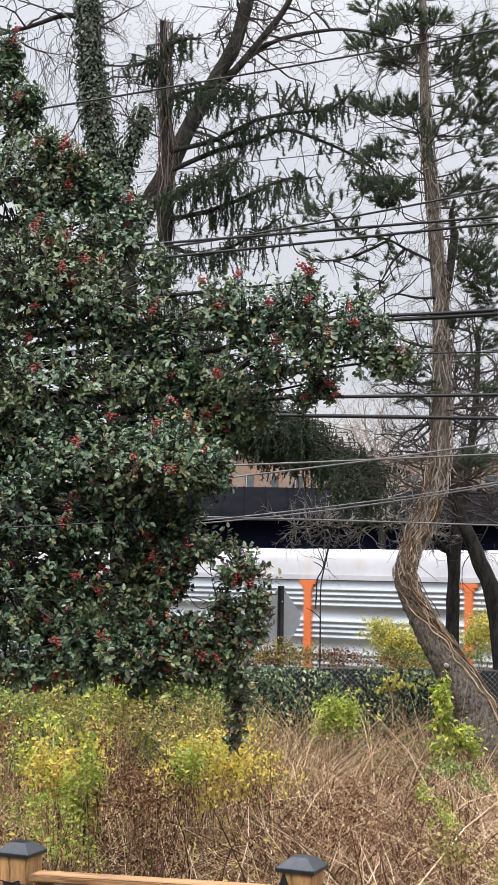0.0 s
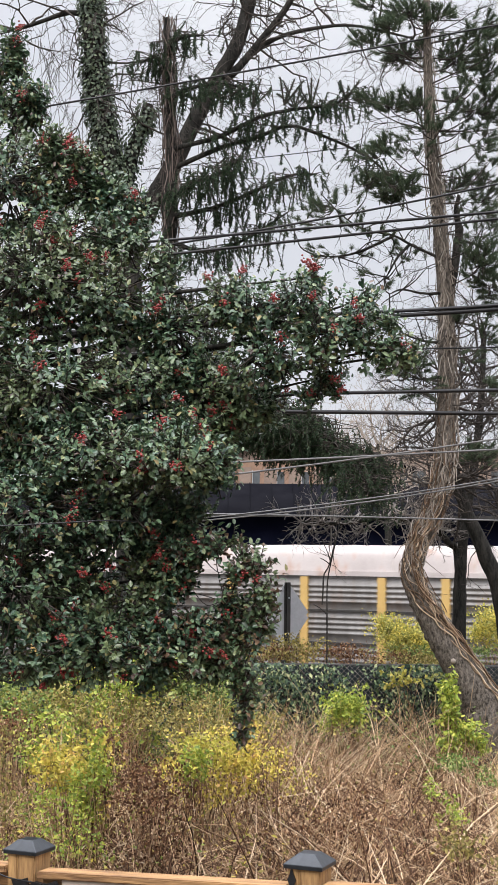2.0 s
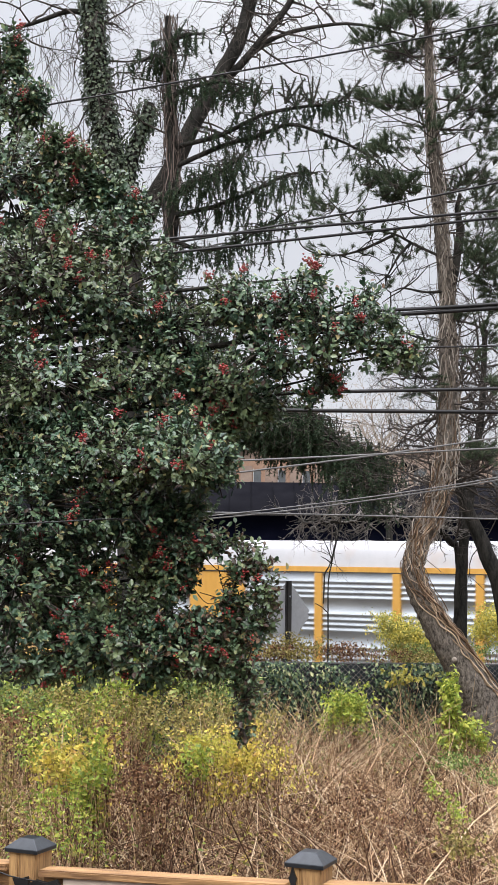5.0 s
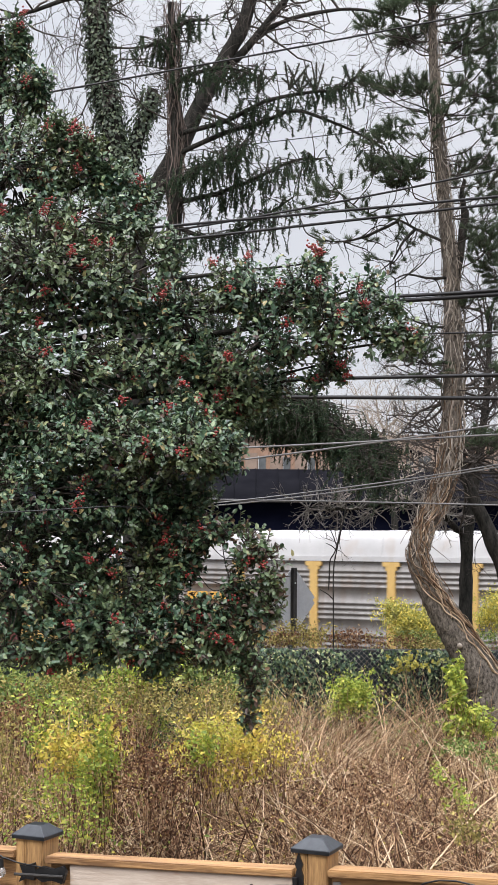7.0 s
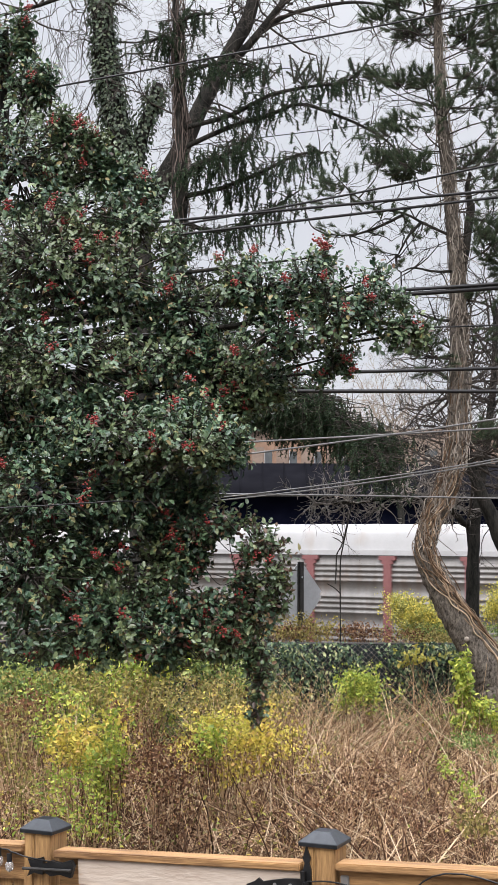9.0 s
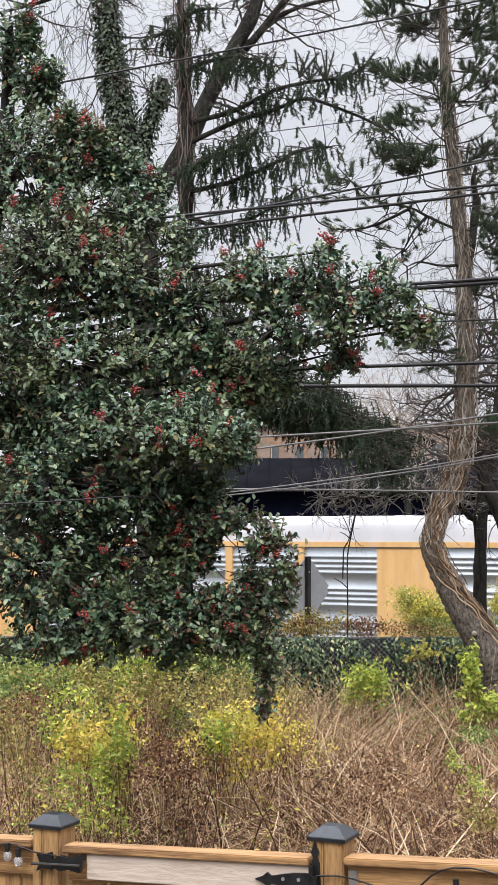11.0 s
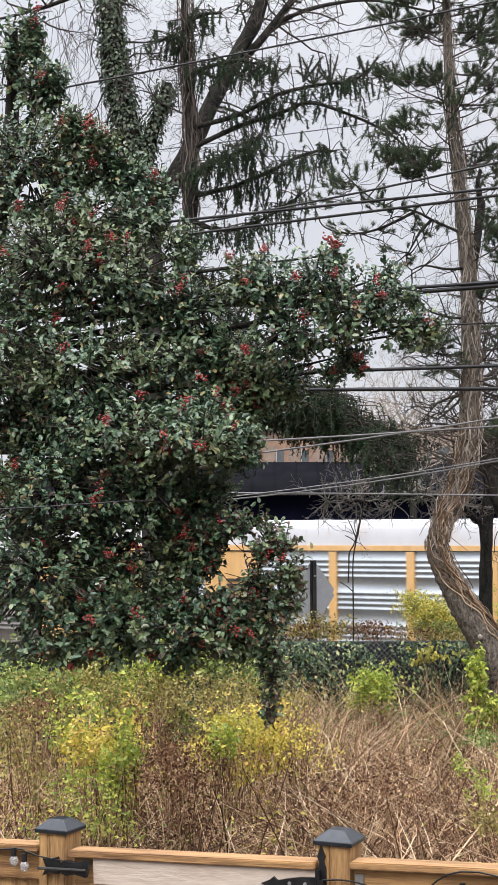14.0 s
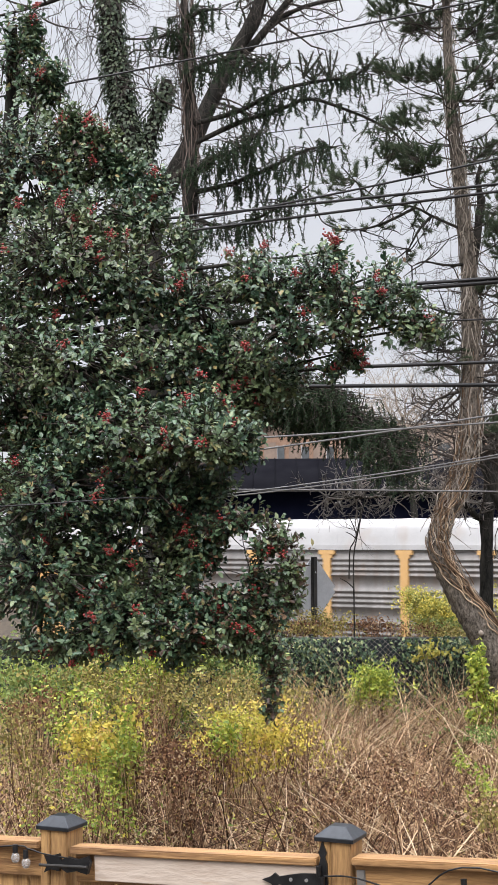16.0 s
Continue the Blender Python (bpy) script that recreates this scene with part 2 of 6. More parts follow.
M_TIMBER_X = surface("fence_timber_rail", (0.14, 0.068, 0.027), (0.42, 0.235, 0.095), 0.75, 7.0, 0.35, stretch=(0.35, 4, 4), fine=60, span=(0.52, 0.86), stain=((0.08, 0.045, 0.025), 6.0, 0.68))
M_PALE = surface("pale_board", (0.38, 0.29, 0.23), (0.54, 0.46, 0.395), 0.8, 4.0, 0.3, stretch=(1.0, 4, 4), fine=26, span=(0.42, 0.92), stain=((0.34, 0.19, 0.10), 5.5, 0.60))
M_CAP = surface("cap_metal", (0.012, 0.014, 0.018), (0.034, 0.038, 0.044), 0.28, 14.0, 0.05, 0.3)
M_IRON = surface("black_iron", (0.008, 0.008, 0.009), (0.022, 0.022, 0.024), 0.4, 20.0, 0.1, 0.4)
M_BULB = surface("bulb_glass", (0.70, 0.70, 0.70), (0.85, 0.85, 0.85), 0.1, 5.0, 0.0)
M_BULB.node_tree.nodes["Principled BSDF"].inputs["Transmission Weight"].default_value = 0.8
M_SIGNBACK = surface("sign_back", (0.34, 0.35, 0.36), (0.46, 0.47, 0.49), 0.5, 3.0, 0.03, 0.3)
M_REDPAINT = surface("red_car_paint", (0.46, 0.024, 0.034), (0.55, 0.042, 0.05), 0.3, 2.0, 0.0)
M_TYRE = surface("tyre", (0.012, 0.012, 0.012), (0.03, 0.03, 0.03), 0.85, 8.0, 0.1)
M_CHROME = surface("wheel_alloy", (0.45, 0.45, 0.46), (0.62, 0.62, 0.63), 0.3, 5.0, 0.0, 0.8)
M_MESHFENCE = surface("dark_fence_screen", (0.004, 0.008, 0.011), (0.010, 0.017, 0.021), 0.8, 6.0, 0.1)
M_LAMP = surface("lamp_lens", (0.6, 0.6, 0.62), (0.75, 0.75, 0.77), 0.2, 5.0, 0.0)

# ---- geometry helpers ----
RNG = np.random.default_rng(7)


class Geo:
    """Collects vertices and faces for one mesh."""

    def __init__(self):
        self.v, self.f, self.n = [], [], 0

    def add(self, v, *faces):
        v = np.asarray(v, float).reshape(-1, 3)
        for f in faces:
            self.f.append(np.asarray(f, int) + self.n)
        self.v.append(v)
        self.n += len(v)

    def mesh(self, name, smooth=False):
        me = bpy.data.meshes.new(name)
        v = np.concatenate(self.v)
        loops = np.concatenate([f.ravel() for f in self.f])
        sizes = np.concatenate([np.full(len(f), f.shape[1]) for f in self.f])
        starts = np.concatenate([[0], np.cumsum(sizes)[:-1]])
        me.vertices.add(len(v))
        me.vertices.foreach_set("co", v.ravel())
        me.loops.add(len(loops))
        me.loops.foreach_set("vertex_index", loops)
        me.polygons.add(len(sizes))
        me.polygons.foreach_set("loop_start", starts)
        me.update(calc_edges=True)
        if smooth:
            me.polygons.foreach_set("use_smooth", np.ones(len(sizes), bool))
        return me


def as_mesh(name, data, smooth=False):
    if isinstance(data, Geo):
        return data.mesh(name, smooth)
    if isinstance(data, bmesh.types.BMesh):
        me = bpy.data.meshes.new(name)
        data.to_mesh(me)
        data.free()
        return me
    return data


def part(name, data, material, parent=None, label="", smooth=False, at=None):
    me = as_mesh(name, data, smooth)
    if not me.materials:
        me.materials.append(material)
    ob = new(name, me)
    ob.parent = parent
    if at is not None:
        ob.matrix_basis = at
    if label:
        tagged(ob, label)
    return ob


def thing(name, label, category, group="", kind="", at=None):
    ob = tagged(new(name), label, category, group, kind)
    if at is not None:
        ob.matrix_basis = at
    return ob


def box(x0, x1, y0, y1, z0, z1, bevel=0.0, bm=None):
    bm = bm or bmesh.new()
    r = bmesh.ops.create_cube(bm, size=1.0, matrix=Matrix.LocRotScale(((x0 + x1) / 2, (y0 + y1) / 2, (z0 + z1) / 2), None, (x1 - x0, y1 - y0, z1 - z0)))
    if bevel:
        es = {e for v in r["verts"] for e in v.link_edges}
        bmesh.ops.bevel(bm, geom=list(es), offset=bevel, segments=2, affect="EDGES")
    return bm


def cyl(p, q, r, seg=12, r2=None, bm=None):
    bm = bm or bmesh.new()
    p, q = Vector(p), Vector(q)
    m = Matrix.Translation((p + q) / 2) @ (q - p).to_track_quat("Z", "Y").to_matrix().to_4x4()
    bmesh.ops.create_cone(bm, cap_ends=True, segments=seg, radius1=r, radius2=r if r2 is None else r2, depth=(q - p).length, matrix=m)
    return bm


def unit(a):
    return a / np.maximum(np.linalg.norm(a, axis=-1, keepdims=True), 1e-9)


def tube(g, pts, radii, sides=6, lump=0.0):
    pts = np.asarray(pts, float)
    k = len(pts)
    radii = np.broadcast_to(np.asarray(radii, float), (k,))
    d = unit(np.gradient(pts, axis=0))
    ref = np.where(np.abs(d[:, 2:3]) > 0.9, [[1.0, 0, 0]], [[0, 0, 1.0]])
    a = unit(np.cross(d, ref))
    for i in range(1, k):
        if np.dot(a[i], a[i - 1]) < 0:
            a[i] = -a[i]
    b = np.cross(d, a)
    ang = np.linspace(0, 2 * np.pi, sides, endpoint=False)
    rr = radii[:, None] * (1 + lump * RNG.normal(size=(k, sides)))
    v = pts[:, None] + rr[..., None] * (np.cos(ang)[None, :, None] * a[:, None] + np.sin(ang)[None, :, None] * b[:, None])
    i, j = np.meshgrid(np.arange(k - 1), np.arange(sides), indexing="ij")
    n = (j + 1) % sides
    q = np.stack([i * sides + j, i * sides + n, (i + 1) * sides + n, (i + 1) * sides + j], -1).reshape(-1, 4)
    g.add(v, q)


def smooth_line(pts, n=24):
    """Catmull-Rom through the points."""
    p = np.asarray(pts, float)
    p = np.vstack([2 * p[0] - p[1], p, 2 * p[-1] - p[-2]])
    t = np.linspace(0, len(p) - 3 - 1e-6, n)
    i = t.astype(int)
    u = (t - i)[:, None]
    a, b, c, d = p[i], p[i + 1], p[i + 2], p[i + 3]
    return 0.5 * (2 * b + (c - a) * u + (2 * a - 5 * b + 4 * c - d) * u ** 2 + (3 * b - 3 * c + d - a) * u ** 3)


LEAF6 = (np.array([(0, 0, 0), (.3, .25, .08), (.7, .21, .06), (1, 0, -.08), (.7, -.21, .06), (.3, -.25, .08)]), [(0, 5, 4, 3), (0, 3, 2, 1)])
LEAF4 = (np.array([(0, 0, 0), (.45, .28, .08), (1, 0, -.06), (.45, -.28, .08)]), [(0, 3, 2), (0, 2, 1)])
NEEDLE = (np.array([(0, .5, 0), (0, -.5, 0), (1, 0, 0)]), [(0, 1, 2)])
BLADE = (np.array([(0, .5, 0), (0, -.5, 0), (.55, -.35, .05), (.55, .35, .05), (1, 0, .0)]), [(0, 1, 2, 3)])


def leaves(g, pos, way, normal, size, shape=LEAF4, wide=1.0):
    """One leaf at each place, along way, its face towards normal."""
    n = len(pos)
    d = unit(way)
    s = unit(np.cross(d, normal))
    u = np.cross(s, d)
    size = np.broadcast_to(np.asarray(size, float), (n,))[:, None, None]
    wide = np.broadcast_to(np.asarray(wide, float), (n,))[:, None, None]
    tpl, faces = shape
    v = pos[:, None] + size * (tpl[None, :, :1] * d[:, None] + wide * tpl[None, :, 1:2] * s[:, None] + tpl[None, :, 2:] * u[:, None])
    k = len(tpl)
    f = (np.asarray(faces)[None] + (np.arange(n) * k)[:, None, None]).reshape(-1, len(faces[0]))
    g.add(v, f)


def rand_dirs(n):
    return unit(RNG.normal(size=(n, 3)))


def needles(g, pos, way, length, width):
    n = len(pos)
    leaves(g, pos, way, rand_dirs(n), length, NEEDLE, width / length)


def grow(g, p, d, length, r, depth, spread=0.6, lift=0.1, kids=3, sides=5, tips=None, wob=0.12, shrink=0.68):
    """A bending tapered branch with side branches."""
    k = 5
    pts = [np.asarray(p, float)]
    d = unit(np.asarray(d, float))
    for _ in range(k - 1):
        d = unit(d + RNG.normal(size=3) * wob + np.array([0, 0, lift * 0.3]))
        pts.append(pts[-1] + d * length / (k - 1))
    tube(g, pts, np.linspace(r, r * 0.55, k), max(3, sides))
    if tips is not None and depth <= 1:
        tips.append((pts[-1], d))
    if depth <= 0:
        return
    for c in range(kids):
        f = RNG.uniform(0.35, 1.0) if c else 1.0
        i = min(int(f * (k - 1)), k - 2)
        q = pts[i] + (pts[i + 1] - pts[i]) * (f * (k - 1) - i)
        nd = unit(d + RNG.normal(size=3) * spread + np.array([0, 0, lift]))
        grow(g, q, nd, length * shrink * RNG.uniform(0.7, 1.15), r * 0.55, depth - 1, spread, lift, kids, sides - 1, tips, wob, shrink)


# ---- ground ----
TH = math.atan(0.577)
TRACK = np.array([math.cos(TH), -math.sin(TH)])
SIDE = np.array([math.sin(TH), math.cos(TH)])
NEAR = np.array([0.0, 48.2])      # a point under the train's near side
RAIL_Z = -2.49


def track_gap(x, y):
    """Distance beyond the train's near side."""
    return (np.asarray(x) - NEAR[0]) * SIDE[0] + (np.asarray(y) - NEAR[1]) * SIDE[1]


def ground_z(x, y):
    x, y = np.asarray(x, float), np.asarray(y, float)
    z = -0.5 * np.clip((y - 12) / 12, 0, 1)
    z = z + 0.05 * np.sin(x * 1.3 + 0.4 * y) * np.sin(y * 0.9) * np.clip((22 - y) / 5, 0, 1)
    g = track_gap(x, y)
    cut = np.clip((g + 5.5) / 3.5, 0, 1) * np.clip((16 - g) / 8, 0, 1)
    return z * (1 - cut) + (RAIL_Z - 0.25) * cut


def build_ground():
    xs = np.concatenate([np.linspace(-900, -40, 12), np.linspace(-36, 40, 120), np.linspace(44, 900, 12)])
    ys = np.concatenate([np.linspace(-300, -6, 8), np.linspace(-4, 90, 130), np.linspace(95, 2500, 20)])
    x, y = np.meshgrid(xs, ys)
    g = Geo()
    nx, ny = len(xs), len(ys)
    i, j = np.meshgrid(np.arange(ny - 1), np.arange(nx - 1), indexing="ij")
    a = i * nx + j
    g.add(np.stack([x, y, ground_z(x, y)], -1), np.stack([a, a + 1, a + nx + 1, a + nx], -1).reshape(-1, 4))
    tagged(part("ground", g, M_EARTH, smooth=True), "dull brown earth under dry autumn growth", "ground", kind="structure")


build_ground()

ROAD = [(-120, 31.5), (-60, 31.5), (-20, 31.5), (0, 31.5), (6, 31.5), (14, 29.0), (30, 20.0), (60, 2.7), (120, -32)]


def ribbon(line, half, lift, name, mat, label, category):
    p = smooth_line([(x, y, 0) for x, y in line], 80)[:, :2]
    d = unit(np.gradient(p, axis=0))
    n = np.stack([-d[:, 1], d[:, 0]], -1)
    g = Geo()
    rows = []
    for off, dz in ((-half - 0.02, -0.4), (-half, 0), (0, 0.05), (half, 0), (half + 0.02, -0.4)):
        q = p + n * off
        rows.append(np.stack([q[:, 0], q[:, 1], np.full(len(q), -0.5 + lift + dz)], -1))
    v = np.stack(rows, 1)
    i, j = np.meshgrid(np.arange(len(p) - 1), np.arange(4), indexing="ij")
    a = i * 5 + j
    g.add(v, np.stack([a, a + 5, a + 6, a + 1], -1).reshape(-1, 4))
    return tagged(part(name, g, mat, smooth=True), label, category, kind="structure")


ribbon(ROAD, 3.6, 0.06, "road", M_ASPHALT, "dark grey asphalt street beyond the fence", "road")


def build_track():
    g = Geo()
    for s0 in np.arange(-120, 120, 40.0):
        a = NEAR + TRACK * s0 - SIDE * 1.0
        b = NEAR + TRACK * (s0 + 40) - SIDE * 1.0
        c, d = b + SIDE * 12, a + SIDE * 12
        z0, z1 = RAIL_Z - 0.6, RAIL_Z - 0.18
        v = [(*q, z) for z in (z0, z1) for q in (a, b, c, d)]
        g.add(v, [(4, 5, 6, 7), (0, 1, 5, 4), (2, 3, 7, 6)])
    bed = tagged(part("track_bed", g, M_BALLAST), "grey crushed stone railway track bed", "track bed", kind="structure")
    rails = thing("railway_track", "steel railway track on a stone bed", "railway track", kind="structure")
    mid = NEAR + SIDE * 1.6
    rz = math.atan2(TRACK[1], TRACK[0])
    for off in (-0.72, 0.72):
        bm = box(-120, 120, off - 0.035, off + 0.035, -0.02, 0.0)
        box(-120, 120, off - 0.01, off + 0.01, -0.13, -0.02, bm=bm)
        box(-120, 120, off - 0.07, off + 0.07, -0.15, -0.13, bm=bm)
        part("rail", bm, M_STEEL, rails)
    g = Geo()
    n = 360
    base = np.array([(x, y, z) for z in (-0.25, -0.14) for y in (-1.25, 1.25) for x in (-0.11, 0.11)])
    f = np.array([(4, 5, 7, 6), (0, 1, 5, 4), (2, 6, 7, 3), (0, 4, 6, 2), (1, 3, 7, 5)])
    for i in range(n):
        g.add(base + [(i - n / 2) * 0.62, 0, 0], f)
    tagged(part("sleepers", g, M_BARK_DARK, rails), kind="stuff")
    rails.matrix_basis = Matrix.Translation((*mid, RAIL_Z)) @ Matrix.Rotation(rz, 4, "Z")


build_track()

# ---- the train ----
CAR_L, SPEED = 27.3, 12.7
PANEL_Z0, PANEL_Z1 = 1.15, 4.76


def rib_profile():
    """Side sheet from the sill up: groups of four ribs between flat bands."""
    pts, z = [(0.0, PANEL_Z0)], PANEL_Z1 - 0.20
    groups = []
    while z - 0.8 > PANEL_Z0 + 0.05:
        groups.append(z)
        z -= 1.04
    for top in reversed(groups):
        for k in (3, 2, 1, 0):
            c = top - 0.085 - 0.172 * k
            pts += [(0.0, c - 0.052), (0.042, c - 0.034), (0.046, c + 0.006), (0.0, c + 0.046)]
    pts.append((0.0, PANEL_Z1))
    return pts


RIBS = rib_profile()
SHEETS = {}


def rib_sheet(width, mat):
    key = (round(width, 3), mat.name)
    if key not in SHEETS:
        g = Geo()
        v = [(x, -o, z) for o, z in RIBS for x in (0.0, width)] + [(0, 0.03, PANEL_Z0), (width, 0.03, PANEL_Z0), (0, 0.03, PANEL_Z1), (width, 0.03, PANEL_Z1)]
        n = len(RIBS)
        f = [(2 * i, 2 * i + 1, 2 * i + 3, 2 * i + 2) for i in range(n - 1)]
        f += [(2 * n + 1, 2 * n, 2 * n + 2, 2 * n + 3)]
        g.add(v, f)
        me = g.mesh("ribbed_sheet")
        me.materials.append(mat)
        SHEETS[key] = me
    return SHEETS[key]


ROOF = [(-1.62, 4.95), (-1.59, 5.20), (-1.545, 5.45), (-1.47, 5.64), (-1.30, 5.74), (-0.95, 5.78), (0, 5.80)]
ROOF = ROOF + [(-y, z) for y, z in reversed(ROOF[:-1])]


def bogie():
    g = bmesh.new()
    for y in (-1.0, 1.0):
        box(-1.25, 1.25, y - 0.08, y + 0.08, 0.42, 0.72, 0.03, bm=g)
    box(-0.3, 0.3, -1.0, 1.0, 0.5, 0.85, 0.03, bm=g)
    return as_mesh("bogie_frame", g)


def wheelset():
    bm = cyl((0, -0.95, 0), (0, 0.95, 0), 0.08, 10)
    for y in (-0.75, 0.75):
        cyl((0, y - 0.06, 0), (0, y + 0.06, 0), 0.42, 20, bm=bm)
        cyl((0, y - 0.09 * np.sign(y) - 0.015, 0), (0, y - 0.09 * np.sign(y) + 0.015, 0), 0.46, 20, bm=bm)
    return as_mesh("wheelset", bm)


BOGIE, WHEELS = bogie(), wheelset()


def posts_of(kind, mat):
    """Side post; 'tee' ones have a wide head."""
    bm = box(-0.14, 0.14, -0.10, 0.02, PANEL_Z0 - 0.05, PANEL_Z1, 0.012)
    if kind == "tee":
        box(-0.30, 0.30, -0.102, 0.02, PANEL_Z1 - 0.14, PANEL_Z1 + 0.02, 0.012, bm=bm)
        box(-0.20, 0.20, -0.101, 0.02, PANEL_Z1 - 0.26, PANEL_Z1 - 0.14, 0.012, bm=bm)
    return as_mesh("side_post", bm)


def end_face(upper, lower, car, sign):
    """Closed end with roof arch, two doors and a frame."""
    x = sign * (CAR_L / 2 - 0.02)
    pts = [(y, z) for y, z in ROOF]
    split = 4.15
    for name, mat, outline in (("end_panel", upper, [(-1.60, split)] + pts + [(1.60, split)]), ("end_door", lower, [(-1.60, 1.0), (-1.60, split), (1.60, split), (1.60, 1.0)])):
        bm = bmesh.new()
        f = bm.faces.new([bm.verts.new((x, y, z)) for y, z in outline])
        r = bmesh.ops.extrude_face_region(bm, geom=[f])
        bmesh.ops.translate(bm, verts=[v for v in r["geom"] if isinstance(v, bmesh.types.BMVert)], vec=(-sign * 0.06, 0, 0))
        bmesh.ops.recalc_face_normals(bm, faces=bm.faces)
        part(name, bm, mat, car)
    for y in (-1.2, -0.4, 0.4, 1.2):
        part("end_rib", box(min(x, x + sign * 0.05), max(x, x + sign * 0.05), y - 0.04, y + 0.04, 1.1, 4.12, 0.01), lower, car)


def ladder(x, mat, car):
    bm = bmesh.new()
    for dx in (-0.25, 0.25):
        box(x + dx - 0.025, x + dx + 0.025, -1.77, -1.72, 1.0, 4.6, bm=bm)
    for z in np.arange(1.25, 4.6, 0.5):
        box(x - 0.25, x + 0.25, -1.765, -1.73, z - 0.025, z + 0.02, bm=bm)
    part("ladder", bm, mat, car)


def end_door(sgn, mat, car):
    """The dark gap, header with a painted-in shadow strip, and hinge pins where the end door closes on the side."""
    h = CAR_L / 2
    part("door_gap", box(*sorted((sgn * (h - 0.66), sgn * (h - 0.72))), -1.674, -1.60, PANEL_Z0, PANEL_Z1 - 0.03), M_BLACK_PAINT_SHADE, car)
    part("door_gap", box(*sorted((sgn * (h - 1.73), sgn * (h - 1.77))), -1.676, -1.60, PANEL_Z0, PANEL_Z1 - 0.03), M_BLACK_PAINT_SHADE, car)
    part("door_header", box(*sorted((sgn * (h - 0.1), sgn * (h - 2.1))), -1.76, -1.60, PANEL_Z1 + 0.01, PANEL_Z1 + 0.10, 0.01), mat, car)
    # black strip standing in for the shadow line below the header
    part("header_shadow", box(*sorted((sgn * (h - 0.72), sgn * (h - 1.3))), -1.70, -1.66, PANEL_Z1 - 0.12, PANEL_Z1 - 0.03), M_BLACK_PAINT_SHADE, car)
    for z in (1.7, 2.9, 4.1):
        part("door_hinge", cyl((sgn * (h - 0.76), -1.69, z - 0.1), (sgn * (h - 0.76), -1.69, z + 0.1), 0.03, 8), mat, car)


def rack_car(label, roof, sheet, paint, layout, post, front_up, front_low, band=None, tall=1.0, extras=()):
    """Covered car-carrying wagon. layout: front to back, (kind, width); P painted flat panel, S ribbed sheet."""
    car = thing("autorack_wagon", label, "railway wagon", "wagons of the passing train")
    h = CAR_L / 2
    g = Geo()
    m = len(ROOF)
    v = [(x, y, z) for x in np.linspace(-h + 0.05, h - 0.05, 14) for y, z in ROOF]
    g.add(v, [(i * m + j, i * m + j + 1, (i + 1) * m + j + 1, (i + 1) * m + j) for i in range(13) for j in range(m - 1)])
    rf = part("roof", g, roof, car, smooth=True)
    for k in range(1, 13):
        x = -h + CAR_L * k / 13
        gg = Geo()
        line = [(x, y * 1.004, z + 0.006) for y, z in ROOF]
        tube(gg, line, 0.012, 4)
        part("roof_seam", gg, roof, rf)
    part("gutter", box(-h, h, -1.68, -1.60, 4.76, 4.95, 0.01), band or roof, car)
    part("gutter_line", box(-h, h, -1.70, -1.68, 4.755, 4.785), M_BLACK_PAINT_SHADE, car)
    part("far_side", box(-h, h, 1.55, 1.60, PANEL_Z0, 4.95), sheet, car)
    part("sill", box(-h, h, -1.62, -1.50, 0.82, PANEL_Z0, 0.01), paint, car)
    part("deck", box(-h, h, -1.5, 1.5, 0.86, 1.05), M_STEEL, car)
    pm = posts_of(post, paint)
    pm.materials.append(paint)
    x = h
    for i, (kind, w) in enumerate(layout):
        if kind == "S":
            ob = new("side_panel", rib_sheet(w, sheet))
            ob.parent = car
            ob.matrix_basis = pose(x - w, -1.60, 0)
        else:
            bm = box(x - w, x, -1.665, -1.60, PANEL_Z0, PANEL_Z1, 0.01)
            part("painted_panel", bm, paint, car)
        if i and (kind == "S" and layout[i - 1][0] == "S"):
            ob = new("side_post", pm)
            ob.parent = car
            ob.matrix_basis = pose(x, -1.605, 0)
        x -= w
    end_face(front_up, front_low, car, 1)
    end_face(front_up, front_low, car, -1)
    for sx in (h - 0.34, -h + 0.34):
        if band is None:
            ladder(sx, paint, car)
            end_door(1 if sx > 0 else -1, paint, car)
    for fn in extras:
        fn(car)
    if tall != 1.0:
        for ob in car.children:
            ob.matrix_basis = Matrix.Diagonal((1, 1, tall, 1)) @ ob.matrix_basis
    for sx in (-9.6, 9.6):
        b = part("bogie", BOGIE, M_STEEL, car, at=pose(sx, 0, 0))
        for dx in (-0.88, 0.88):
            part("wheelset", WHEELS, M_STEEL, b, at=pose(dx, 0, 0.46))
    for sgn in (-1, 1):
        part("coupler", box(min(sgn * h, sgn * (h + 0.84)), max(sgn * h, sgn * (h + 0.84)), -0.12, 0.12, 0.75, 1.0, 0.03), M_STEEL, car)
    return car


def flat_marks(name, mat, rects):
    """Painted marks a few millimetres proud of a side panel: x from the front, z, width, height."""
    def do(car):
        for x, z, w, hgt in rects:
            part(name, box(CAR_L / 2 - x - w, CAR_L / 2 - x, -1.712, -1.668, z, z + hgt), mat, car)
    return do


EVEN = [("P", 1.75), ("S", 2.7), ("S", 2.2)] + [("S", 2.8)] * 5 + [("S", 2.2), ("S", 2.7), ("P", 1.75)]
MIXED = [("P", 1.75), ("S", 2.7), ("P", 2.2)] + [("S", 2.8)] * 5 + [("P", 2.2), ("S", 2.7), ("P", 1.75)]
SPARSE = [("P", 1.75), ("S", 2.7), ("S", 2.2), ("S", 5.6), ("S", 5.6), ("S", 2.8), ("S", 1.87), ("S", 3.03), ("P", 1.75)]
RNG2 = random.Random(3)


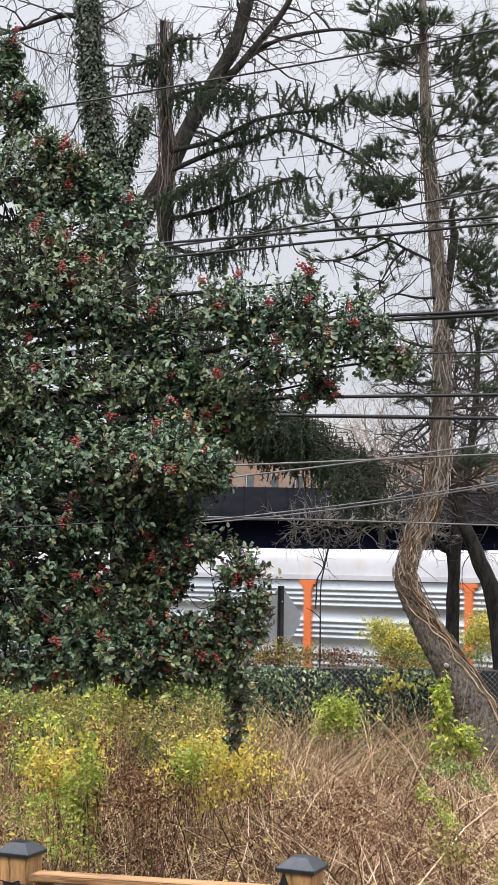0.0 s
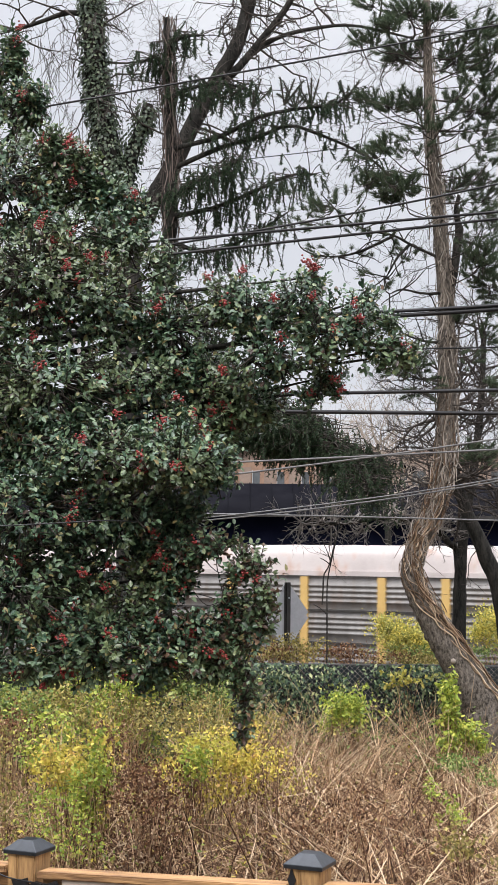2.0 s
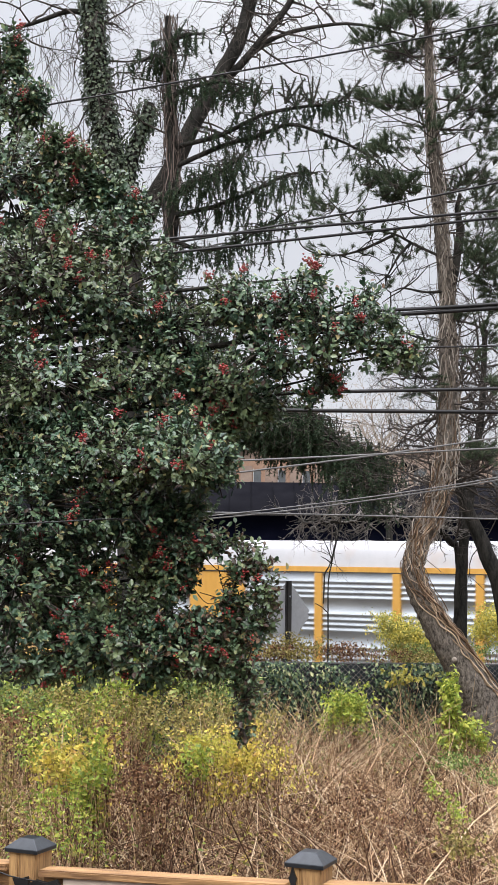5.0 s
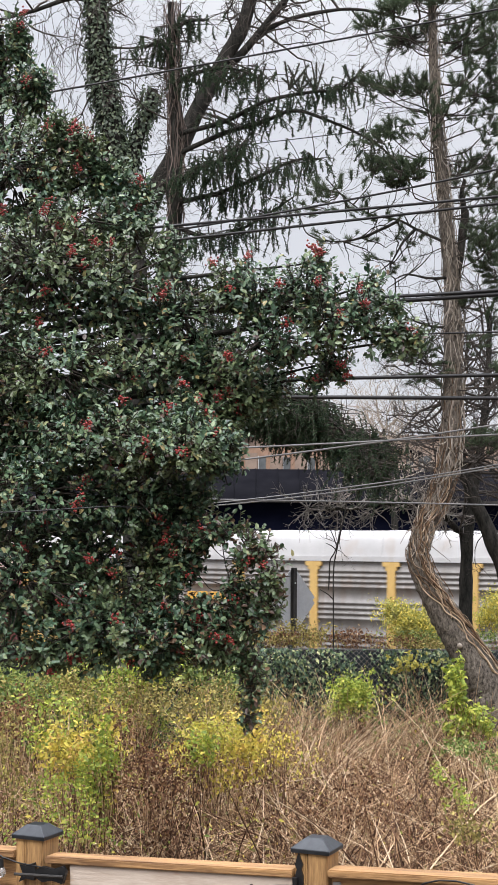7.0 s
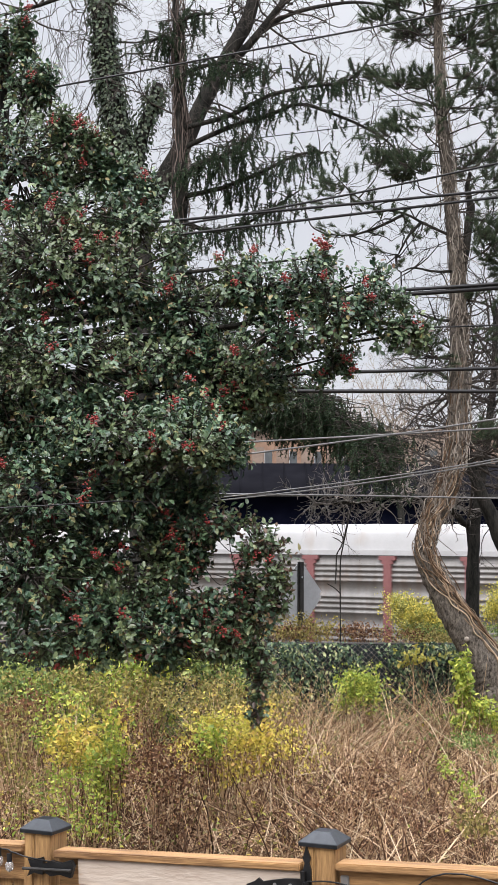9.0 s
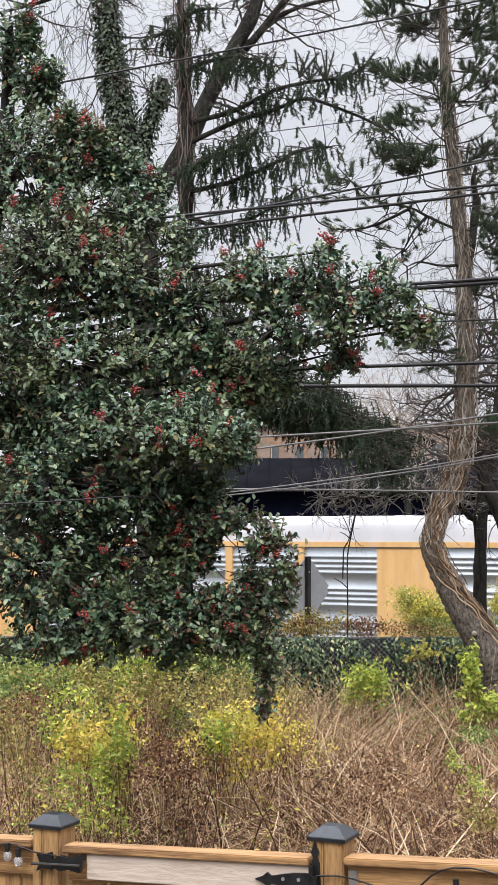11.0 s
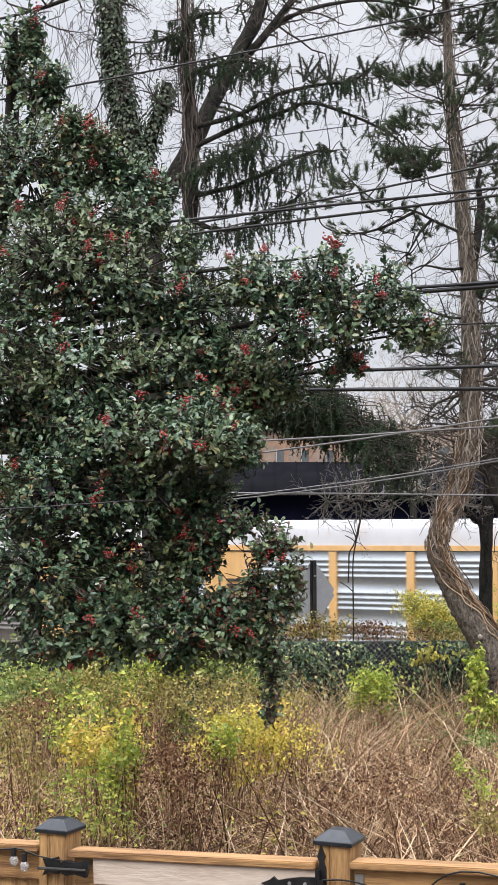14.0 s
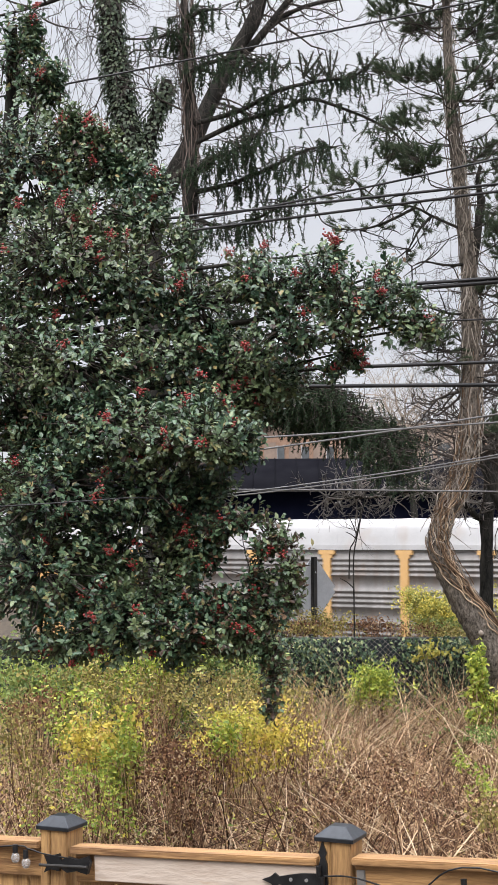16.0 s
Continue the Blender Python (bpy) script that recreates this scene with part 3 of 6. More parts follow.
def scrawl(x, z, w, h, mat=M_SPRAY, r=0.026):
    """Looping spray-painted strokes."""
    def do(car):
        for i in range(3):
            n = 7
            pts = [(CAR_L / 2 - x - w * (0.1 + 0.8 * RNG2.random()), -1.672, z + h * (0.05 + 0.9 * RNG2.random())) for _ in range(n)]
            g = Geo()
            tube(g, smooth_line(pts, 40), r, 4)
            part("spray_mark", g, mat, car)
    return do


def seams(car):
    """Dark joints between the tiers of side sheets."""
    for z in (3.66, 2.60):
        part("tier_joint", box(-CAR_L / 2 + 1.8, CAR_L / 2 - 1.8, -1.69, -1.60, z - 0.03, z + 0.03), M_BLACK_PAINT_SHADE, car)


WAGONS = [
    (-1.05, dict(label="silver ribbed autorack wagon with orange posts", roof=M_ROOF_WHITE, sheet=M_GALV, paint=M_ORANGE, layout=SPARSE, post="tee", front_up=M_ROOF_WHITE, front_low=M_ORANGE)),
    (1.20, dict(label="weathered grey autorack wagon with pale yellow doors", roof=M_PINKISH, sheet=M_GALV_DULL, paint=M_RY_PALE, layout=EVEN, post="plain", front_up=M_ROOF_WHITE, front_low=M_TAN, extras=(seams,))),
    (3.50, dict(label="yellow and silver autorack wagon with yellow end", roof=M_ROOF_WHITE, sheet=M_GALV, paint=M_RY, layout=MIXED, post="plain", front_up=M_RY, front_low=M_PINKISH, band=M_RY, tall=1.018)),
    (5.75, dict(label="dull grey autorack wagon with yellow tee posts", roof=M_ROOF_GREY, sheet=M_GALV_DULL, paint=M_RY_PALE, layout=EVEN, post="tee", front_up=M_ROOF_GREY, front_low=M_TAN,
                extras=(flat_marks("faded_lettering", M_RY, [(18.30, 3.42, 0.34, 0.26), (18.72, 3.42, 0.34, 0.26), (19.14, 3.42, 0.34, 0.26), (19.56, 3.42, 0.40, 0.26), (18.40, 3.02, 0.9, 0.18), (19.4, 3.02, 0.5, 0.18)]), flat_marks("yellow_square", M_SIGNYEL, [(25.45, 2.95, 0.8, 0.65)]), scrawl(25.3, 3.9, 1.1, 0.5), scrawl(25.3, 2.3, 0.9, 0.45)))),
    (8.00, dict(label="dull grey autorack wagon with maroon tee posts", roof=M_ROOF_GREY, sheet=M_GALV_DULL, paint=M_MAROON, layout=EVEN, post="tee", front_up=M_PINK, front_low=M_MAROON)),
    (10.27, dict(label="bright silver and yellow autorack wagon with spray marks", roof=M_ROOF_WHITE, sheet=M_GALV, paint=M_RY_PEACH, layout=MIXED, post="plain", front_up=M_RY_PEACH, front_low=M_PINKISH, band=M_RY_PEACH, tall=1.018,
                 extras=(scrawl(17.9, 3.12, 2.6, 0.34, M_BLACK_PAINT_SHADE, 0.045), scrawl(25.7, 2.05, 1.2, 0.25), flat_marks("dark_lettering", M_BLACK_PAINT_SHADE, [(25.68, 3.97, 0.34, 0.07), (25.92, 3.97, 0.10, 0.24), (25.68, 4.12, 0.34, 0.07), (25.68, 3.64, 0.10, 0.25), (25.92, 3.64, 0.10, 0.25), (25.68, 3.35, 0.34, 0.07), (25.80, 3.35, 0.10, 0.24), (25.68, 3.11, 0.10, 0.18), (25.68, 3.11, 0.34, 0.06)])))),
    (12.53, dict(label="yellow and silver autorack wagon with stained end", roof=M_ROOF_WHITE, sheet=M_GALV, paint=M_RY_PEACH, layout=MIXED, post="plain", front_up=M_RY_PEACH, front_low=M_PINKISH, band=M_RY_PEACH, tall=1.018,
                 extras=(flat_marks("dark_emblem", M_BLACK_PAINT_SHADE, [(22.22, 3.30, 0.06, 0.66), (22.10, 3.90, 0.14, 0.06), (22.10, 3.30, 0.14, 0.06), (20.86, 3.30, 0.06, 0.66), (20.90, 3.90, 0.14, 0.06), (20.90, 3.30, 0.14, 0.06), (21.10, 3.74, 0.86, 0.09), (21.10, 3.59, 0.86, 0.07), (21.10, 3.44, 0.86, 0.09), (21.5, 3.02, 0.4, 0.09)]),))),
    (14.77, dict(label="dull grey autorack wagon with tan end doors", roof=M_ROOF_GREY, sheet=M_GALV_DULL, paint=M_RY_PEACH, layout=EVEN, post="tee", front_up=M_ROOF_WHITE, front_low=M_TAN)),
]
TRAIN = []
for passing, spec_ in WAGONS:
    TRAIN.append((passing, rack_car(**spec_)))


# ---- red car ----
def red_car():
    car = thing("minivan", "bright red minivan driving along the street", "car")
    side = [(-2.35, 0.35), (-2.42, 0.85), (-2.36, 1.15), (-2.22, 1.66), (-1.95, 1.76), (-0.4, 1.80), (0.80, 1.77), (1.22, 1.66), (1.68, 1.30), (2.25, 1.10), (2.42, 0.85), (2.45, 0.35)]
    bm = bmesh.new()
    half = 0.92
    cols = []
    for s, tuck in ((-1, 1), (1, 1)):
        col = []
        for x, z in side:
            w = half - (0.16 * max(0.0, z - 1.0) / 0.75)
            col.append(bm.verts.new((x, s * w, z)))
        cols.append(col)
    n = len(side)
    for i in range(n):
        j = (i + 1) % n
        bm.faces.new((cols[0][i], cols[0][j], cols[1][j], cols[1][i]))
    bm.faces.new(cols[0])
    bm.faces.new(list(reversed(cols[1])))
    bmesh.ops.recalc_face_normals(bm, faces=bm.faces)
    bmesh.ops.bevel(bm, geom=list(bm.edges), offset=0.05, segments=2, affect="EDGES")
    body = part("body", bm, M_REDPAINT, car, smooth=False)
    for s in (-1, 1):
        for name, pts in (("vent_window", [(1.52, 1.27), (1.22, 1.59), (1.08, 1.63), (1.08, 1.24)]), ("front_window", [(1.03, 1.23), (1.03, 1.64), (0.58, 1.66), (0.58, 1.21)]), ("rear_window", [(0.26, 1.20), (0.26, 1.67), (-1.05, 1.67), (-1.05, 1.18)]), ("quarter_window", [(-1.20, 1.18), (-1.20, 1.66), (-2.02, 1.62), (-2.16, 1.20)])):
            bm = bmesh.new()
            vs = [bm.verts.new((x, s * (half - 0.16 * max(0.0, z - 1.0) / 0.75 + 0.006), z)) for x, z in pts]
            f = bm.faces.new(vs)
            r = bmesh.ops.extrude_face_region(bm, geom=[f])
            bmesh.ops.translate(bm, verts=[v for v in r["geom"] if isinstance(v, bmesh.types.BMVert)], vec=(0, -s * 0.03, 0))
            bmesh.ops.recalc_face_normals(bm, faces=bm.faces)
            part(name, bm, M_GLASS, car)
    bm = bmesh.new()
    f = bm.faces.new([bm.verts.new(p) for p in ((1.63, -0.78, 1.345), (1.63, 0.78, 1.345), (1.25, 0.70, 1.64), (1.25, -0.70, 1.64))])
    r = bmesh.ops.extrude_face_region(bm, geom=[f])
    bmesh.ops.translate(bm, verts=[v for v in r["geom"] if isinstance(v, bmesh.types.BMVert)], vec=(0.02, 0, 0.03))
    bmesh.ops.recalc_face_normals(bm, faces=bm.faces)
    part("windscreen", bm, M_GLASS, car)
    for s in (-1, 1):
        part("headlight", box(2.25, 2.43, s * 0.7 - 0.16, s * 0.7 + 0.16, 0.68, 0.82, 0.02), M_LAMP, car)
        part("mirror", box(1.22, 1.36, s * 1.0 - 0.09, s * 1.0 + 0.09, 1.12, 1.28, 0.03), M_REDPAINT, car)
        for x in (-1.45, 1.50):
            w = part("wheel", cyl((0, -0.11, 0), (0, 0.11, 0), 0.34, 24), M_TYRE, car, at=pose(x, s * 0.83, 0.34))
            part("rim", cyl((0, s * 0.10, 0), (0, s * 0.125, 0), 0.21, 16), M_CHROME, w)
    return car


VAN = red_car()

# ---- street sign ----


def warning_sign():
    sign = thing("road_sign", "grey back of a diamond-shaped road sign on a post", "road sign", at=Matrix.Translation((0.76, 24.00, 1.91)) @ pose(0, 0, 0, 0, 0, 46))
    bm = box(-0.42, 0.42, -0.012, 0.0, -0.42, 0.42)
    es = [e for e in bm.edges if abs(e.verts[0].co.y - e.verts[1].co.y) > 0.005]
    bmesh.ops.bevel(bm, geom=es, offset=0.07, segments=4, affect="EDGES")
    bmesh.ops.rotate(bm, verts=bm.verts, matrix=Matrix.Rotation(radians(45), 3, "Y"))
    part("plate", bm, M_SIGNBACK, sign)
    g = box(-0.04, 0.04, -0.05, -0.014, -2.9, 0.56)
    box(-0.07, -0.04, -0.03, -0.014, -2.9, 0.56, bm=g)
    box(0.04, 0.07, -0.03, -0.014, -2.9, 0.56, bm=g)
    part("post", g, M_STEEL, sign)
    for z in (-0.3, 0.3):
        part("bolt", cyl((0, -0.06, z), (0, -0.045, z), 0.015, 8), M_GALV, sign)


warning_sign()


# ---- buildings behind the tracks ----
def warehouse():
    b = thing("warehouse", "long low building with charcoal roof and navy wall", "building")
    x0, x1, y0 = -14.0, 26.0, 76.0
    part("wall", box(x0, x1, y0, y0 + 14, -1.2, 5.3), M_NAVY, b)
    g = Geo()
    v = []
    for x in (x0 - 0.5, x1 + 0.5):
        v += [(x, y0 - 0.9, 5.2), (x, y0 + 3.5, 7.0), (x, y0 + 14.5, 7.2), (x, y0 + 14.5, 7.0), (x, y0 + 3.5, 6.8), (x, y0 - 0.9, 5.02)]
    g.add(v, [(0, 6, 7, 1), (1, 7, 8, 2), (3, 9, 10, 4), (4, 10, 11, 5), (5, 11, 6, 0), (2, 8, 9, 3)])
    roof = part("roof", g, M_DARKROOF, b)
    part("gutter", box(x0 - 0.5, x1 + 0.5, y0 - 1.02, y0 - 0.92, 5.0, 5.16, 0.02), M_STEEL, b)
    for x in np.arange(x0, x1, 1.2):
        g = Geo()
        g.add([(x - 0.03, y0 - 0.9, 5.21), (x + 0.03, y0 - 0.9, 5.21), (x + 0.03, y0 + 3.5, 7.01), (x - 0.03, y0 + 3.5, 7.01), (x - 0.03, y0 - 0.9, 5.26), (x + 0.03, y0 - 0.9, 5.26), (x + 0.03, y0 + 3.5, 7.06), (x - 0.03, y0 + 3.5, 7.06)],
              [(4, 5, 6, 7), (0, 4, 7, 3), (1, 2, 6, 5), (0, 1, 5, 4)])
        part("roof_seam", g, M_DARKROOF, roof)


warehouse()


def brick_house():
    b = thing("brick_building", "orange brick building with tan bays and dark gable roof", "building")
    y0 = 100.0
    x0, x1, top = -3.0, 11.5, 9.6
    part("wall", box(x0, x1, y0, y0 + 12, 0, top), M_BRICK, b)
    g = Geo()
    mid, peak = 3.6, 12.4
    v = []
    for y in (y0 - 0.6, y0 + 12.5):
        v += [(x0 - 0.8, y, top - 0.35), (mid, y, peak), (x1 + 0.8, y, top - 0.35), (x1 + 0.8, y, top - 0.6), (mid, y, peak - 0.28), (x0 - 0.8, y, top - 0.6)]
    g.add(v, [(0, 1, 7, 6), (1, 2, 8, 7), (3, 4, 10, 9), (4, 5, 11, 10), (2, 3, 9, 8), (5, 0, 6, 11), (0, 5, 4, 1), (1, 4, 3, 2)])
    part("roof", g, M_DARKROOF, b)
    g = Geo()
    g.add([(x0, y0 + 0.1, top), (x1, y0 + 0.1, top), (mid, y0 + 0.1, peak - 0.35)], [(0, 1, 2)])
    part("gable", g, M_STUCCO, b)
    for i, x in enumerate(np.arange(-1.9, 10.5, 1.75)):
        part("bay", box(x - 0.1, x + 0.75, y0 - 0.15, y0, 6.6, 9.2, 0.02), M_STUCCO, b)
        w = part("window", box(x + 0.85, x + 1.35, y0 - 0.05, y0 + 0.02, 7.2, 8.9), M_GLASS, b)
        part("frame", box(x + 0.80, x + 0.85, y0 - 0.09, y0, 7.1, 9.0), M_ROOF_GREY, w)
        part("sill", box(x + 0.8, x + 1.4, y0 - 0.12, y0, 7.08, 7.18), M_ROOF_GREY, w)


brick_house()


def tan_house():
    b = thing("apartment_block", "pinkish tan brick apartment block with a flat roof", "building")
    part("wall", box(11, 24, 118, 130, 0, 11.6), M_STUCCO, b)
    part("parapet", box(10.8, 24.2, 117.8, 130.2, 11.6, 11.9), M_STUCCO, b)
    for x in np.arange(12, 23.5, 2.2):
        for z in (5.6, 8.6):
            w = part("window", box(x, x + 1.1, 117.94, 118.02, z, z + 1.6), M_GLASS, b)
            part("sill", box(x - 0.05, x + 1.15, 117.86, 118, z - 0.1, z), M_ROOF_GREY, w)


tan_house()


def far_woods():
    g = Geo()
    for x in list(np.arange(-6, 45, 2.1)):
        y = RNG.uniform(135, 165)
        h = RNG.uniform(6.3, 7.6)
        grow(g, (x + RNG.uniform(-1, 1), y, 0), (0, 0, 1), h, 0.20, 5, 0.6, 0.22, 3, 4, None, 0.1, 0.68)
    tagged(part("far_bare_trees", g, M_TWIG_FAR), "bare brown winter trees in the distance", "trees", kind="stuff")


far_woods()


# ---- trees between the yard and the street ----
def down(p):
    return (p[0], p[1], float(ground_z(p[0], p[1])) - 0.1)


def ivy_on(g, line, radii, n, size, out=1.4):
    i = RNG.integers(0, len(line) - 1, n)
    f = RNG.random(n)[:, None]
    p = line[i] * (1 - f) + line[i + 1] * f
    d = rand_dirs(n)
    d[:, 2] *= 0.3
    d = unit(d)
    p = p + d * (np.asarray(radii)[i] * RNG.uniform(0.9, out, n))[:, None]
    way = unit(d * 0.5 + np.array([0, 0, -0.8]) + 0.5 * rand_dirs(n))
    leaves(g, p, way, d, size * RNG.uniform(0.6, 1.2, n), LEAF4, 1.3)


def hanging_twigs(g, base, n, length, r=0.006):
    for _ in range(n):
        p = np.asarray(base) + RNG.normal(size=3) * np.array([0.5, 0.4, 0.25])
        pts = [p]
        d = np.array([RNG.normal() * 0.3, RNG.normal() * 0.2, -1.0])
        for _ in range(4):
            d = unit(d + RNG.normal(size=3) * 0.18)
            pts.append(pts[-1] + d * length / 4 * RNG.uniform(0.6, 1.2))
        tube(g, pts, np.linspace(r, r * 0.5, 5), 3)


def ivy_tree():
    t = thing("ivy_clad_tree", "tall bare tree with ivy on its trunk", "tree")
    wood, twig, ivy = Geo(), Geo(), Geo()
    a = smooth_line([down((-1.94, 26.00, 0.93)), (-2.03, 26.00, 4.55), (-2.17, 26.00, 7.50), (-2.34, 26.00, 9.31), (-2.59, 26.00, 10.49), (-2.80, 26.00, 11.57), (-2.92, 26.00, 12.76), (-3.00, 26.00, 13.85)], 30)
    ra = np.linspace(0.34, 0.17, 30)
    tube(wood, a, ra, 10, 0.05)
    ivy_on(ivy, a[12:], ra[12:], 5600, 0.082, 1.5)
    b = smooth_line([(-2.32, 26.00, 9.20), (-2.21, 26.00, 10.17), (-1.98, 26.00, 10.87), (-1.84, 26.00, 11.36)], 10)
    tube(wood, b, np.linspace(0.17, 0.10, 10), 8, 0.05)
    ivy_on(ivy, b, np.linspace(0.17, 0.14, 10), 1300, 0.085, 1.8)
    c = smooth_line([(-2.29, 26.30, 7.98), (-1.93, 26.20, 9.14), (-1.42, 26.00, 10.12), (-0.99, 26.00, 11.04), (-0.51, 26.00, 11.96), (-0.15, 26.00, 12.67), (0.12, 26.00, 13.77)], 24)
    tube(wood, c, np.linspace(0.19, 0.12, 24), 9, 0.05)
    ivy_on(ivy, c[:7], np.full(7, 0.2), 600, 0.08, 1.5)
    d = smooth_line([(-0.61, 26.00, 11.71), (-0.19, 26.00, 12.07), (0.25, 26.00, 12.62), (0.70, 26.00, 13.22), (0.99, 26.00, 13.77)], 12)
    tube(wood, d, np.linspace(0.09, 0.05, 12), 7, 0.04)
    e = smooth_line([(-0.04, 26.00, 12.26), (0.57, 26.00, 12.68), (1.32, 26.00, 12.88), (2.06, 26.00, 12.93), (3.13, 26.00, 12.70)], 14)
    tube(wood, e, np.linspace(0.05, 0.02, 14), 6, 0.04)
    f = smooth_line([(-2.97, 26.00, 12.98), (-3.37, 26.00, 13.13), (-4.12, 26.00, 12.86), (-4.96, 26.00, 12.64)], 10)
    tube(wood, f, np.linspace(0.06, 0.025, 10), 6, 0.04)
    for line, n in ((e, 11), (d, 10), (f, 11), (c[8:], 18), (a[18:], 15)):
        for i in RNG.integers(1, len(line), n):
            w = unit(np.array([RNG.normal(), RNG.normal() * 0.6, RNG.uniform(-1.0, 0.8)]))
            grow(twig, line[i], w, RNG.uniform(0.6, 1.3), 0.024, 3, 0.65, -0.12, 3, 4, None, 0.3, 0.7)
    for q in ((-4.11, 26.00, 12.43), (-4.53, 26.00, 12.31), (-3.57, 26.00, 12.10), (-3.79, 26.00, 12.75), (-4.41, 26.00, 11.55), (-3.45, 26.00, 11.24), (-4.08, 26.00, 10.91)):
        hanging_twigs(twig, q, 14, 1.3)
    part("trunk", wood, M_BARK_DARK, t, smooth=True)
    tagged(part("twigwork", twig, M_TWIG, t), kind="stuff")
    tagged(part("ivy", ivy, M_IVY, t, "dark green ivy leaves"), kind="stuff")


ivy_tree()


def spray(g, wood, p, length, n=46, droop=1.0):
    """A hanging spruce twig with short needles all round."""
    d = unit(np.array([RNG.normal() * 0.3, RNG.normal() * 0.3, -droop]))
    pts = [np.asarray(p, float)]
    for _ in range(3):
        d = unit(d + RNG.normal(size=3) * 0.12 + np.array([0, 0, -0.1]))
        pts.append(pts[-1] + d * length / 3)
    pts = np.array(pts)
    tube(wood, pts, 0.005, 3)
    f = RNG.random(n) * 2.999
    i = f.astype(int)
    q = pts[i] + (pts[i + 1] - pts[i]) * (f - i)[:, None]
    needles(g, q, unit(rand_dirs(n) + d * 0.9), RNG.uniform(0.035, 0.066, n), 0.017)


def spruce():
    t = thing("old_spruce", "ragged old spruce with broken top and drooping twigs", "tree")
    wood, twig, need, vine = Geo(), Geo(), Geo(), Geo()
    a = smooth_line([down((-1.24, 22.00, 1.24)), (-1.26, 22.00, 4.30), (-1.25, 22.00, 6.43), (-1.21, 22.00, 7.96), (-1.19, 22.00, 9.24), (-1.26, 22.00, 10.42), (-1.29, 22.00, 11.47)], 30)
    tube(wood, a, np.linspace(0.17, 0.050, 30), 9, 0.14)
    for _ in range(150):
        i = int(RNG.integers(12, 30))
        w = unit(np.array([RNG.normal(), RNG.normal(), RNG.uniform(-0.9, 0.6)]))
        grow(twig, a[i], w, RNG.uniform(0.15, 0.5), 0.006, 2, 0.7, -0.1, 2, 3, None, 0.3, 0.7)
    for k in range(60):
        ph = RNG.uniform(0, 6.28)
        i0 = RNG.integers(8, 24)
        seg = a[i0:i0 + RNG.integers(8, 14)]
        ang = ph + np.linspace(0, RNG.uniform(-2, 2), len(seg))
        off = np.stack([np.cos(ang), np.sin(ang), 0 * ang], -1) * RNG.uniform(0.07, 0.13)
        tube(vine, seg + off + RNG.normal(size=seg.shape) * 0.035, 0.008, 4)
    limbs = [
        [(-1.19, 22.00, 9.01), (-0.40, 22.00, 9.38), (0.22, 22.00, 9.56), (0.67, 22.00, 9.75), (1.17, 22.00, 9.60), (1.75, 22.00, 9.35), (2.20, 22.00, 9.03), (2.39, 22.00, 8.62)],
        [(-1.21, 22.00, 9.33), (-0.40, 21.80, 9.50), (0.22, 21.70, 9.79), (0.88, 21.60, 9.90), (1.36, 21.60, 9.96), (1.61, 21.60, 10.15)],
        [(-1.20, 22.00, 8.24), (-0.56, 21.60, 8.28), (0.05, 21.40, 8.47), (0.65, 21.20, 8.71), (1.08, 21.20, 8.74)],
        [(-1.21, 22.00, 7.87), (-0.65, 21.80, 7.65), (-0.03, 21.50, 7.77), (0.66, 21.50, 8.22)],
        [(-1.25, 22.00, 10.15), (-0.89, 21.70, 10.23), (-0.40, 21.40, 10.22), (-0.05, 21.20, 10.07)],
        [(-1.28, 22.00, 10.98), (-1.04, 21.80, 11.09), (-0.68, 21.80, 11.13)],
        [(-1.28, 22.00, 10.70), (-1.48, 21.80, 10.76), (-1.69, 21.80, 10.66)],
        [(-1.22, 22.00, 8.51), (-0.82, 21.40, 8.62), (-0.38, 21.00, 8.69), (-0.04, 20.90, 8.93)],
        [(-1.26, 22.00, 5.72), (-0.37, 21.80, 5.26), (0.33, 21.60, 4.98), (1.02, 21.40, 4.71), (1.53, 21.30, 4.44)],
        [(-1.25, 22.00, 5.18), (-0.19, 21.50, 5.01), (0.50, 21.20, 4.81), (1.34, 21.00, 4.59), (2.08, 20.80, 4.25)],
        [(-1.26, 22.00, 6.25), (-0.37, 21.80, 5.70), (0.25, 21.80, 5.17), (0.69, 21.80, 4.65)],
        [(-1.26, 22.00, 7.15), (-0.82, 21.80, 6.76), (-0.37, 21.80, 6.05)],
        [(-1.24, 22.00, 5.90), (0.32, 21.00, 5.18), (1.15, 20.60, 4.72), (1.63, 20.40, 4.22), (1.89, 20.40, 3.81)],
        [(-1.25, 22.00, 6.43), (-0.02, 21.20, 5.45), (0.66, 21.00, 5.09), (1.07, 20.80, 4.91)],
    ]
    dens = [85, 120, 125, 105, 90, 40, 45, 130, 480, 430, 360, 130, 240, 320]
    long = [0.34, 0.36, 0.5, 0.5, 0.42, 0.3, 0.4, 0.45, 0.6, 0.5, 0.65, 0.5, 0.6, 0.6]
    for pts, n, lg in zip(limbs, dens, long):
        line = smooth_line(pts, 16)
        tube(wood, line, np.linspace(0.045, 0.012, 16), 6, 0.05)
        for _ in range(n):
            f = RNG.uniform(0.15, 0.999) * 15
            i = int(f)
            p = line[i] + (line[min(i + 1, 15)] - line[i]) * (f - i)
            # a short side twig first, then the spray hangs from it
            q = p + RNG.normal(size=3) * np.array([0.20, 0.24, 0.06])
            tube(twig, [p, (p + q) / 2 + [0, 0, 0.02], q], 0.007, 3)
            spray(need, twig, q, lg * RNG.uniform(0.3, 1.0), 64)
